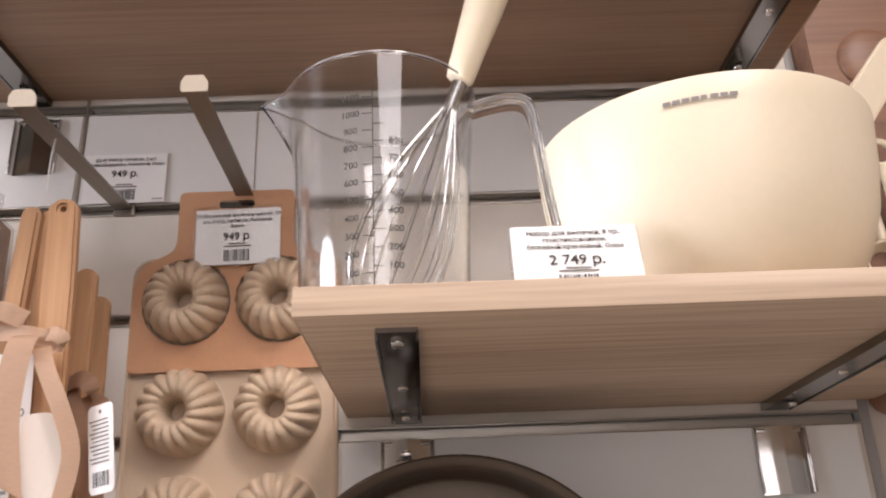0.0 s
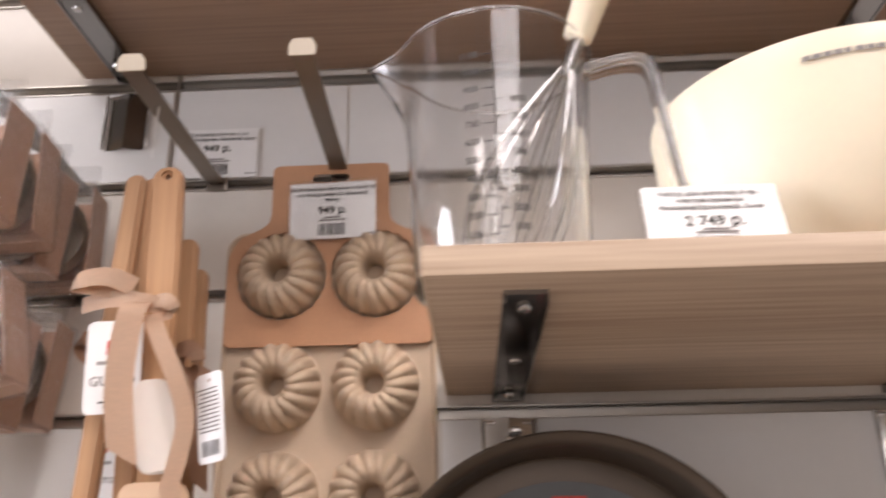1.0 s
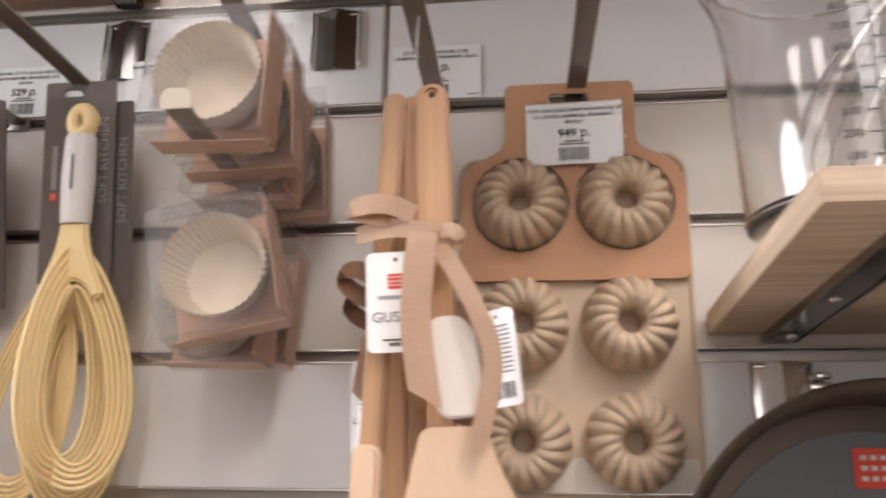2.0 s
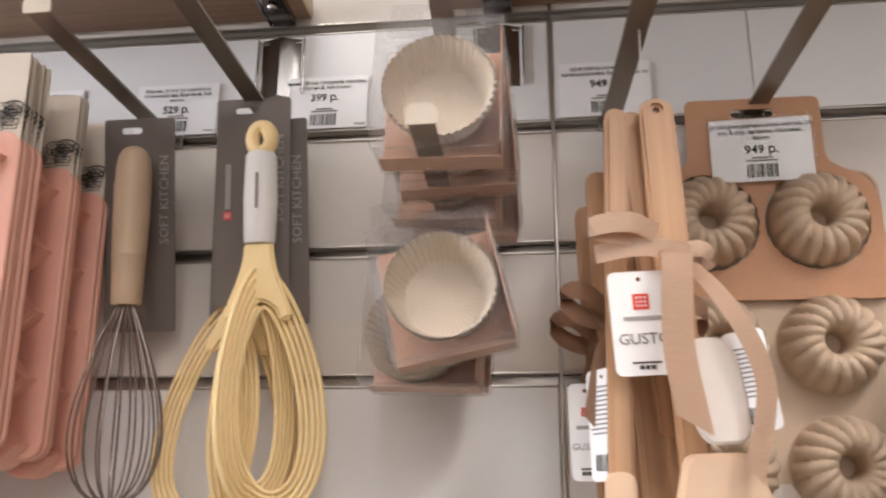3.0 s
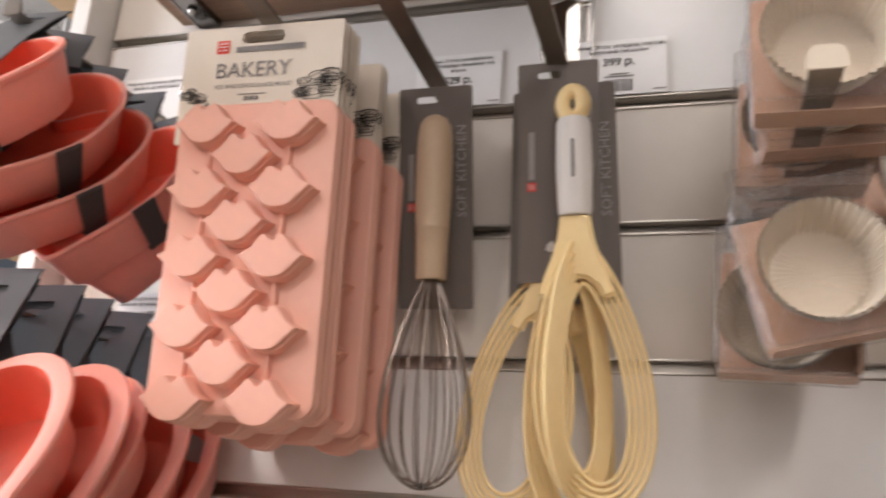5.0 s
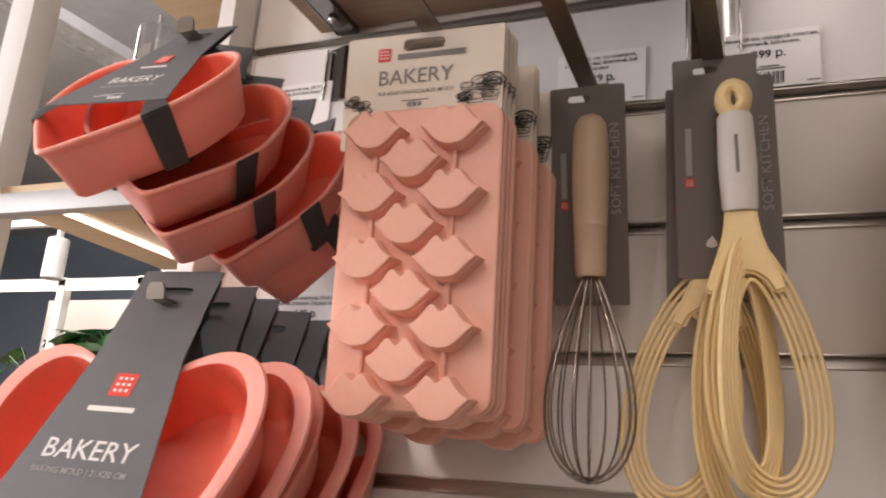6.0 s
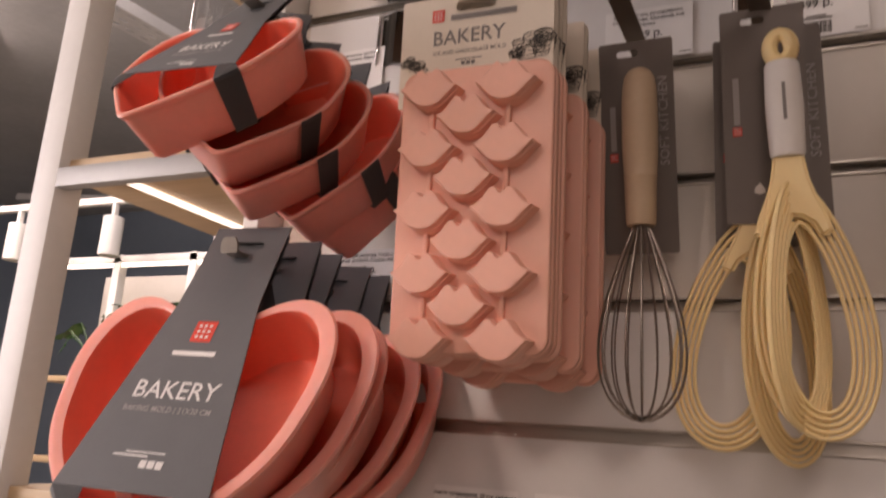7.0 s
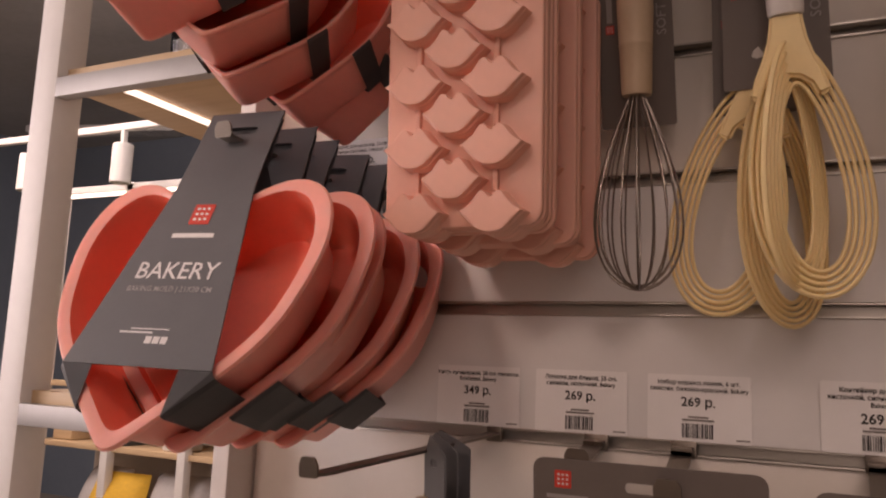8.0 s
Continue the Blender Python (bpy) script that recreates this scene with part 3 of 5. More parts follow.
def bundt_mould():
    m = thing("baking_mould", pose(0.1465, -0.006, 1.6) @ pose(0, 0, 0, 3, 0, 0), "tan silicone mould of eight fluted cups in kraft card sleeve", "baking mould")
    bm = plate(rounded(0.166, 0.345, 0.014, 5, 0, -0.125), [circle(cx, cz, 0.031, 32) for cx in (-0.038, 0.038) for cz in (0.0105, -0.0785, -0.1605, -0.2415)], thick=0.003)
    b = part("sheet", bm, TAN, m)
    b.matrix_basis = pose(0, -0.003, 0)
    rim = bmesh.new()
    tube(rim, [(x, -0.003, z) for x, z in rounded(0.166, 0.345, 0.014, 5, 0, -0.125)], 0.0022, 6, True)
    part("edge_bead", rim, TAN, m)
    me = bundt_mesh()
    for cx in (-0.038, 0.038):
        for cz in (0.0105, -0.0785, -0.1605, -0.2415):
            share("cup", me, m, pose(cx, -0.003, cz) @ pose(0, 0, 0, 0, random.uniform(-8, 8), 0))
    outer = round_corners([(-0.082, -0.047), (-0.082, 0.028), (-0.075, 0.042), (-0.055, 0.0515), (-0.0505, 0.0555), (-0.0485, 0.062), (-0.0485, 0.106), (0.0485, 0.106), (0.0485, 0.062), (0.0505, 0.0555), (0.055, 0.0515), (0.075, 0.042), (0.082, 0.028), (0.082, -0.047)], 0.006)
    slot = rounded(0.030, 0.007, 0.003, 3, 0.0, 0.094)
    sl = part("sleeve", plate(outer, [circle(-0.038, 0.0105, 0.0362, 96, 0.018, 24), circle(0.038, 0.0105, 0.0362, 96, 0.018, 24), slot], 0.0012), KRAFT, m, "brown kraft card sleeve with round windows")
    sl.matrix_basis = pose(0, -0.0098, 0)
    back = part("sleeve_back", plate(rounded(0.162, 0.075, 0.006, 3, 0, -0.005), thick=0.0008), KRAFT, m)
    back.matrix_basis = pose(0, 0.0008, 0)
    for sx in (-1, 1):
        part("sleeve_fold", cube((sx * 0.0822, -0.0045, -0.01), (0.0009, 0.0105, 0.07), 0.0002), KRAFT, m)
    return m


bundt_mould()
price_tag(pose(0.1495, -0.0245, 1.6625) @ pose(0, 0, 0, 4, 0, -3), ["(Ж)Форма для выпечки кексов, 29", "см, 8 отд, силикон, бежевая,", "Bakery"], "949 р.", "white paper price tag in a glossy sleeve on the kraft card", 0.071, 0.048, "product price tags", True)


# ---- heart moulds ----
def heart_outline(n=72):
    pts = []
    for k in range(n):
        t = 2 * math.pi * k / n
        pts.append(Vector((math.sin(t) * abs(math.sin(t)) ** 0.9, (13 * math.cos(t) - 5 * math.cos(2 * t) - 2 * math.cos(3 * t) - math.cos(4 * t)) / 16)))
    for _ in range(14):
        pts = [(pts[i - 1] + 2 * pts[i] + pts[(i + 1) % n]) / 4 for i in range(n)]
    # even steps, so that both the notch and the point stay round
    return pts


HEART_MID = Vector((0, -0.085))


def heart_points():
    base = heart_outline()
    top, bot = max(p.y for p in base), min(p.y for p in base)
    wide = max(p.x for p in base)
    out = []
    for p in base:
        down = (top - p.y) / (top - bot)
        full = 1 + 0.08 * math.sin(math.pi * (down - 0.36) / 0.64) ** 2 if down > 0.36 else 1.0
        out.append(Vector((p.x / wide * 0.101 * full, -down * 0.198)))
    return out


def heart_mesh(s, depth, rim, floor):
    """A heart tray: rim and floor are the inner rim's and the floor's share of the outline."""
    pts = heart_points()
    mid = HEART_MID

    def ring(k, y):
        return [((mid + (p - mid) * k).x * s, y * s, (mid + (p - mid) * k).y * s) for p in pts]
    bm = bmesh.new()
    d, wall = depth, rim + 0.03
    loft(bm, [ring(floor - 0.09, d * 0.99), ring(floor - 0.04, d), ring(floor, d * 0.93), ring(wall - 0.02, d * 0.3), ring(wall, d * 0.10), ring(wall + 0.4 * (1 - wall), 0.0045), ring(0.985, 0.003), ring(1.0, 0.0), ring(0.99, -0.0022),
              ring((1 + rim) / 2, -0.0027), ring(rim + 0.015, -0.0012), ring(rim, 0.003), ring(rim - 0.03, d * 0.4), ring(floor - 0.03, d * 0.8), ring(floor - 0.07, d * 0.9), ring(floor - 0.12, d * 0.92)])
    me = mesh_of(bm, "shell", CORAL)
    me.materials.append(CORAL_BOUNCE)
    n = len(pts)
    # the inner faces get the coral with bounced light in its colour
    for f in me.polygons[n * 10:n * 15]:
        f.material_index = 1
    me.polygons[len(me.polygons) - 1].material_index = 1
    me.shade_smooth()
    return me


def heart_mould(m, s, depth, label, group, mesh, first, card_size, small_line, small=False):
    """Hung by the slot of its card, which is the origin."""
    h = thing("heart_mould", m, label, "baking mould", group)
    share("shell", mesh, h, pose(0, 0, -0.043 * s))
    wt, wm, wb, zb = card_size
    outer = [(-wt, 0.018), (-wt, -0.010), (-wm, -0.052), (-wb, zb), (wb, zb), (wm, -0.052), (wt, -0.010), (wt, 0.018)]
    if not first:
        outer = [(-wt, 0.018), (-wt, -0.010), (-wm, -0.046), (wm, -0.046), (wt, -0.010), (wt, 0.018)]
    outer = [(x * s, z * s) for x, z in outer]
    card = part("sleeve", plate(outer, [rounded(0.030 * s, 0.0075 * s, 0.0035 * s, 3)], 0.0009), GREY_CARD, h, "dark grey printed card sleeve")
    card.matrix_basis = pose(0, -0.006 * s, 0)
    outline = [p for p in heart_points() if p.x > 0]
    for sx in (-1, 1):
        bm = bmesh.new()
        side = [min(outline, key=lambda p: abs(p.y - z)) for z in (zb + 0.043 - 0.002, zb + 0.043 - 0.027)]
        edge = [[bm.verts.new((sx * x * s, -0.0056 * s, zb * s)) for x in (wb, wb - 0.024)]] if first else []
        for k, y in ((1.015, -0.0035), (1.02, 0.001), (0.985, depth * 0.3), (0.945, depth * 0.7), (0.90, depth + 0.001), (0.5, depth + 0.0015)):
            edge.append([])
            for p in side:
                q = HEART_MID + (p - HEART_MID) * k
                edge[-1].append(bm.verts.new((sx * q.x * s, y * s, (q.y - 0.043) * s)))
        for a, d in zip(edge, edge[1:]):
            bm.faces.new((a[0], a[1], d[1], d[0]))
        bmesh.ops.solidify(bm, geom=bm.faces[:], thickness=0.0009)
        part("sleeve_strap", bm, GREY_CARD, h, "card strap folded round the side", False)
    bm = bmesh.new()
    rows = [[bm.verts.new((sx * x * s, y * s, z * s)) for sx in (-1, 1)] for x, y, z in ((wt, -0.003, 0.012), (wt, 0.0, -0.030), (wm, depth * 0.5, -0.048), (wm + 0.003, depth + 0.006, -0.062), (wb * 0.85, depth + 0.006, -0.150))]
    for a, d in zip(rows, rows[1:]):
        bm.faces.new((a[0], a[1], d[1], d[0]))
    bmesh.ops.solidify(bm, geom=bm.faces[:], thickness=0.0008)
    part("sleeve_back", bm, GREY_CARD, h, "", False)
    if first:
        up = 0.012 if small else 0.0
        maker_mark(card, 0, (-0.075 + up) * s, 0.0165 * s, -0.0004)
        bars(card, [(0, (-0.0925 + up) * s, 0.034 * s, 0.0036 * s)], WHITE_INK, -0.0004, "maker_bar")
        text(card, "BAKERY", 0.0182 * s, 0, (-0.121 + up) * s, WHITE_INK, -0.0004)
        text(card, small_line, 0.0056 * s, 0, (-0.1345 + up) * s, GREY_INK, -0.0004)
        z0 = -0.166 if not small else -0.143
        bars(card, [(-0.010 * s, z0 * s, 0.026 * s, 0.0012 * s), (0.0, (z0 + 0.0025) * s, 0.03 * s, 0.0008 * s)] + [((0.002 + 0.006 * k) * s, (z0 - 0.005) * s, 0.005 * s, 0.005 * s) for k in range(3)], WHITE_INK, -0.0004)
    return h


def tilted(place, rx, ry, rz):
    return pose(*place, 0, 0, rz) @ pose(0, 0, 0, rx) @ pose(0, 0, 0, 0, ry)


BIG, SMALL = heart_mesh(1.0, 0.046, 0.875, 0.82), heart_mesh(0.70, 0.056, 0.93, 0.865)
for k, (place, turns) in enumerate((((-0.5667, -0.1657, 1.5107), (-25.7, 0.9, 4.7)), ((-0.5660, -0.126, 1.5092), (-25.0, -1.5, 6.5)), ((-0.5680, -0.092, 1.5085), (-25.5, 1.0, 3.0)),
                                    ((-0.5650, -0.052, 1.5075), (-23.5, 2.5, 7.0)), ((-0.5670, -0.014, 1.5070), (-23.0, -1.0, 4.0)))):
    heart_mould(tilted(place, *turns), 1.0, 0.046, "coral silicone heart baking mould in a dark grey card sleeve" if k == 0 else "coral heart baking mould hanging behind another",
                "large heart moulds", BIG, k == 0, (0.0315, 0.033, 0.0575, -0.189), "BAKING MOLD | 21X20 CM")
for k, (place, turns) in enumerate((((-0.5740, -0.1760, 1.7038), (-38.0, 6.2, 1.2)), ((-0.5800, -0.1500, 1.7044), (-31.0, 2.7, 25.0)), ((-0.5680, -0.1220, 1.6900), (-28.2, 5.6, 19.6)),
                                    ((-0.5617, -0.0768, 1.6880), (-26.5, -3.8, 4.1)), ((-0.5625, -0.0350, 1.6850), (-24.3, -9.1, -10.0)))):
    heart_mould(tilted(place, *turns), 0.70, 0.056, "small coral silicone heart mould in a grey card sleeve, hanging aslant" if k == 0 else "small coral heart mould hanging behind another",
                "small heart moulds", SMALL, k == 0, (0.036, 0.042, 0.078, -0.156), "BAKING MOLD | 18X19 CM", True)


# ---- lip-shaped ice moulds ----
def lip_outline(w=0.0435, h=0.0275):
    right = [(0.0, 0.32), (0.045, 0.36), (0.09, 0.45), (0.14, 0.485), (0.19, 0.45), (0.25, 0.33), (0.31, 0.20), (0.38, 0.10), (0.45, 0.035), (0.5, 0.0), (0.45, -0.07), (0.37, -0.19), (0.30, -0.31), (0.22, -0.42), (0.12, -0.49), (0.0, -0.51)]
    pts = right + [(-x, z) for x, z in right[-2:0:-1]]
    return [(x * w, z * h) for x, z in pts]


def lip_mesh():
    bm, o = bmesh.new(), lip_outline()
    loft(bm, [[(x * k, y, z * k) for x, z in o] for k, y in ((1.05, 0), (1.03, -0.002), (1.0, -0.0115), (0.985, -0.0124), (0.955, -0.0128), (0.85, -0.0129), (0.5, -0.0129))], cap_first=False)
    return mesh_of(bm, "lip_cup", PINK)


def lip_mould(m, mesh, label, first):
    t = thing("ice_mould", m, label, "ice mould", "lip-shaped ice moulds")
    out = rounded(0.114, 0.202, 0.012, 6, 0.003, -0.101)
    bm = bmesh.new()
    loft(bm, [[(x * k, y, (z + 0.1035) * k2 - 0.1035) for x, z in out] for k, k2, y in ((0.97, 0.985, 0.0017), (0.995, 0.997, 0.0017), (1.0, 1.0, 0.0008), (0.995, 0.997, -0.0012), (0.985, 0.99, -0.0018), (0.965, 0.98, -0.002))])
    part("tray", bm, PINK, t)
    for col, x in enumerate((-0.0285, 0.0, 0.0285)):
        for row in range(4 if col == 1 else 5):
            z = -0.0175 - 0.0438 * row - (0.0215 if col == 1 else 0)
            share("lip_cup", mesh, t, pose(x, -0.0018, z))
    for sx in (-1, 1):
        for row in range(4):
            bm = cube((sx * 0.0285, -0.0035, -0.0395 - 0.0438 * row), (0.0040, 0.004, 0.016), 0.001)
            part("rib", bm, PINK, t)
    c = part("header_card", plate(rounded(0.116, 0.083, 0.0015, 2, 0, 0.0145), [rounded(0.031, 0.0085, 0.004, 4, 0, 0.0475)], 0.0012), CREAM_CARD, t, "cream printed header card")
    c.matrix_basis = pose(0, 0.0005 if not first else -0.0006, 0)
    if first:
        maker_mark(c, -0.029, 0.0415, 0.0095, -0.0006)
        bars(c, [(0.006, 0.039, 0.05, 0.0042)], INK_SOFT, -0.0006, "maker_bar")
        text(c, "BAKERY", 0.0155, -0.005, 0.0235, INK_SOFT, -0.0006)
        text(c, "ICE AND CHOCOLATE MOLD", 0.0042, -0.004, 0.0125, INK_SOFT, -0.0006)
        bars(c, [(-0.004, 0.0065, 0.02, 0.0008)] + [(-0.008 + 0.0038 * k, 0.0035, 0.003, 0.003) for k in range(3)], INK_SOFT, -0.0006)
    # the line drawing of cakes
    rng = random.Random(4)
    for cx, cz, n in ((0.040, 0.012, 13), (-0.047, 0.005, 7)):
        bm = bmesh.new()
        for k in range(n):
            px, pz = cx + rng.uniform(-0.013, 0.013) * (1 if cx > 0 else 0.5), cz + rng.uniform(-0.007, 0.009)
            r = rng.uniform(0.0025, 0.006)
            tube(bm, [(px + r * 1.3 * math.cos(a * math.pi / 7), -0.0008, pz + r * 0.6 * math.sin(a * math.pi / 7)) for a in range(14)], 0.00027, 4, True)
            tube(bm, [(px - r * 1.2, -0.0008, pz), (px - r, -0.0008, pz - r), (px + r, -0.0008, pz - r), (px + r * 1.2, -0.0008, pz)], 0.00025, 4)
            tube(bm, [(px - r, -0.0008, pz - r * 0.2), (px, -0.0008, pz + r * 0.3), (px + r, -0.0008, pz - r * 0.3)], 0.0002, 4)
        part("drawing", bm, INK, c, "ink drawing of cakes", False)
    return t


LIP = lip_mesh()
for k, (dx, dy, dz) in enumerate(((0, 0, 0), (0.001, 0.0042, -0.0005), (0.0005, 0.0084, -0.001), (0.0015, 0.0126, -0.0008), (0.003, 0.0175, -0.002), (0.006, 0.052, -0.004), (0.007, 0.0565, -0.0045), (0.0065, 0.061, -0.005), (0.010, 0.088, -0.009), (0.011, 0.0925, -0.010))):
    lip_mould(basis((-0.406 + dx, -0.146 + dy, 1.6445 + dz), (1, 0.03, 0.0), (-0.008, 0.07, -0.998)), LIP,
              "pale pink silicone lip ice mould under a cream header card" if k == 0 else "pale pink lip ice mould stacked behind others", k == 0)


# ---- steel whisk on its card ----
def back_card(t, w, h, mat, words, slot_x, mark_z, top_to_word, y):
    c = part("backing_card", plate(rounded(w, h, 0.002, 2, 0, -h / 2), [rounded(0.016, 0.005, 0.002, 3, slot_x, -0.009)], 0.0011), mat, t, "taupe grey backing card")
    c.matrix_basis = pose(0, y, 0)
    text(c, words, 0.0098, w * 0.36, top_to_word, GREY_INK, -0.0006, 90)
    maker_mark(c, -w * 0.33, mark_z, 0.0062, -0.0006, 90)
    bars(c, [(-w * 0.33, mark_z + 0.022, 0.0042, 0.034)], GREY_INK, -0.0006, "maker_bar")
    return c


def wire_whisk(parent, top, length, wide, wires=7, r=0.0008, mat=None):
    for k in range(wires):
        a = math.pi * k / wires
        pts = []
        for i in range(37):
            t = 2 * math.pi * i / 36
            z = -length * (1 - math.cos(t)) / 2
            x = (wide / 2) * (0.14 * (1 if math.sin(t) > 0 else -1) * (abs(math.cos(t / 2)) ** 6) + math.sin(t) * abs(math.sin(t / 2)) ** 1.1 * 1.30)
            pts.append((top[0] + x * math.cos(a), top[1] + x * math.sin(a), top[2] + z * (1 - 0.012 * (k % 3))))
        part("wire", tube(bmesh.new(), pts, r, 6), mat or STEEL, parent)


def steel_whisk():
    t = thing("whisk", basis((-0.311, -0.066, 1.69), (1, 0.02, 0), (0.0, 0.24, -0.97)), "beige-handled steel whisk on a taupe backing card", "whisk", "whisks")
    back_card(t, 0.055, 0.161, TAUPE_CARD, "SOFT KITCHEN", -0.006, -0.0875, -0.062, 0.0)
    h = bmesh.new()
    lathe(h, [(0, 0), (0.004, -0.0008), (0.0075, -0.003), (0.0102, -0.008), (0.0113, -0.016), (0.0118, -0.03), (0.0118, -0.055), (0.0112, -0.072), (0.0108, -0.0795), (0.0111, -0.0803), (0.0111, -0.0815), (0.0107, -0.0823), (0.0102, -0.1), (0.0098, -0.1145), (0.0092, -0.1165), (0, -0.1165)], 32)
    g = part("handle", h, BEIGE, t, "beige plastic handle")
    g.matrix_basis = pose(0.006, -0.0186, -0.025, -6.6, 0, 0) @ Matrix.Diagonal((1.08, 1.08, 1.0, 1.0))
    sub = new("wire_head")
    sub.parent = t
    sub.matrix_basis = pose(0.006, -0.0318, -0.139, -9.5, 0, 0)
    wire_whisk(sub, (0, 0, 0), 0.139, 0.062, 9, 0.0007, WIRE)
    return t


steel_whisk()


# ---- folding nylon whisks ----
def nylon_loop(parent, top, width, length, m, rods=5, step=0.0046, r=0.00145, first=0.0):
    holder = new("loop")
    holder.parent = parent
    holder.matrix_basis = m
    for k in range(rods):
        w, ln, z0 = width - 2 * step * k, length - step * 2.4 * k, -step * k * 1.55
        pts = []
        n = 44
        for i in range(n):
            t = 2 * math.pi * i / n
            s = math.sin(t / 2) ** 2
            z = z0 - ln * s ** 0.92
            x = (w / 2) * (math.sin(t) * 0.92 * (0.62 + 0.38 * s ** 0.8) * 1.06)
            pts.append((top[0] + x, top[1] + 0.0, top[2] + z))
        part("rod", tube(bmesh.new(), pts, r, 8, True, 1.25), YELLOW, holder)
    return holder


def nylon_whisk(m, label, loops):
    t = thing("whisk", m, label, "whisk", "whisks")
    part("handle_end", tube(bmesh.new(), [(0.0068 * math.cos(a), 0, 0.0100 * math.sin(a) - 0.006) for a in np.linspace(0, 2 * math.pi, 25)[:-1]], 0.0050, 10, True, 1.2), YELLOW, t, "pale yellow looped handle end")
    part("grip", tube(bmesh.new(), [(0, 0, -0.0165), (0, 0, -0.019), (0, 0, -0.05), (0, 0, -0.0815), (0, 0, -0.0835)], [0.0098, 0.0113, 0.0122, 0.0112, 0.0100], 24, False, 0.75, (0, 1, 0)), WHITE_PLASTIC, t, "white grip sleeve")
    bars(t, [(0.0, -0.047, 0.0022, 0.026)], INK_SOFT, -0.0098, "maker_bar")
    half = [(0.0098, -0.082), (0.0104, -0.089), (0.0122, -0.100), (0.0160, -0.112), (0.0205, -0.123), (0.0245, -0.136), (0.0165, -0.139), (0.0125, -0.1305), (0.006, -0.1255)]
    nk = plate([(-x, z) for x, z in half] + [(0.0, -0.1245)] + [(x, z) for x, z in half[::-1]], thick=0.0075)
    bmesh.ops.bevel(nk, geom=[e for e in nk.edges if e.calc_face_angle(0) > 1.0], offset=0.0022, segments=3, affect="EDGES")
    part("neck", nk, YELLOW, t, "flared yellow neck").matrix_basis = pose(0, -0.004, 0)
    for lw, ln, lx, lturn, lspin in loops:
        nylon_loop(t, (0, 0, 0), lw, ln, pose(lx, 0.0, -0.100, 0, 0, 0) @ pose(0, 0, 0, 0, lspin, 0) @ pose(0, 0, 0, 0, 0, lturn))
    return t


nylon_whisk(basis((-0.209, -0.079, 1.668), (1, 0.05, 0), (0.035, 0.06, -0.99)), "pale yellow folding nylon whisk with a white grip", ((0.086, 0.166, 0.002, 12, -4), (0.080, 0.160, 0.0, 58, 0)))
nylon_whisk(basis((-0.222, -0.042, 1.652), (1, 0.05, 0), (-0.05, 0.03, -0.99)), "second pale yellow nylon whisk hanging behind the first", ((0.092, 0.160, -0.008, -12, 5), (0.080, 0.166, 0.006, 40, -8)))
for k, (cx, cy, cz, turn) in enumerate(((-0.222, -0.066, 1.702, -2), (-0.212, -0.056, 1.689, 3), (-0.229, -0.046, 1.69, -7))):
    cd = thing("whisk_card", basis((cx, cy, cz), (1, 0.03, 0), (0.02 + 0.004 * turn, 0.14, -0.98)), "taupe grey printed card of a nylon whisk", "card", "whisk cards")
    back_card(cd, 0.056, 0.155, TAUPE_CARD, "SOFT KITCHEN", -0.006, -0.089, -0.062, 0.0)


# ---- baking paper cups in clear boxes ----
def paper_cup(bm, r=0.0322, depth=0.026, flutes=44, y0=0.0):
    n = flutes * 6
    prof = [(1.0, 0.0), (0.965, 0.12), (0.86, 0.55), (0.75, 0.96), (0.70, 1.0), (0.0, 1.0)]
    rings = []
    for i, (k, d) in enumerate(prof):
        if k == 0:
            rings.append([bm.verts.new((0, y0 + depth, 0))])
            continue
        amp = (0.034, 0.034, 0.032, 0.018, 0.0)[i]
        rings.append([bm.verts.new((r * (k + amp * math.cos(flutes * 2 * math.pi * q / n)) * math.cos(2 * math.pi * q / n), y0 + depth * d,
                                    r * (k + amp * math.cos(flutes * 2 * math.pi * q / n)) * math.sin(2 * math.pi * q / n))) for q in range(n)])
    for a, b in zip(rings, rings[1:]):
        for q in range(n):
            if len(b) == 1:
                bm.faces.new((a[q], a[(q + 1) % n], b[0]))
            else:
                bm.faces.new((a[q], a[(q + 1) % n], b[(q + 1) % n], b[q]))
    return bm


CUP = mesh_of(paper_cup(bmesh.new()), "paper_cup", LINER)
CUP.shade_smooth()


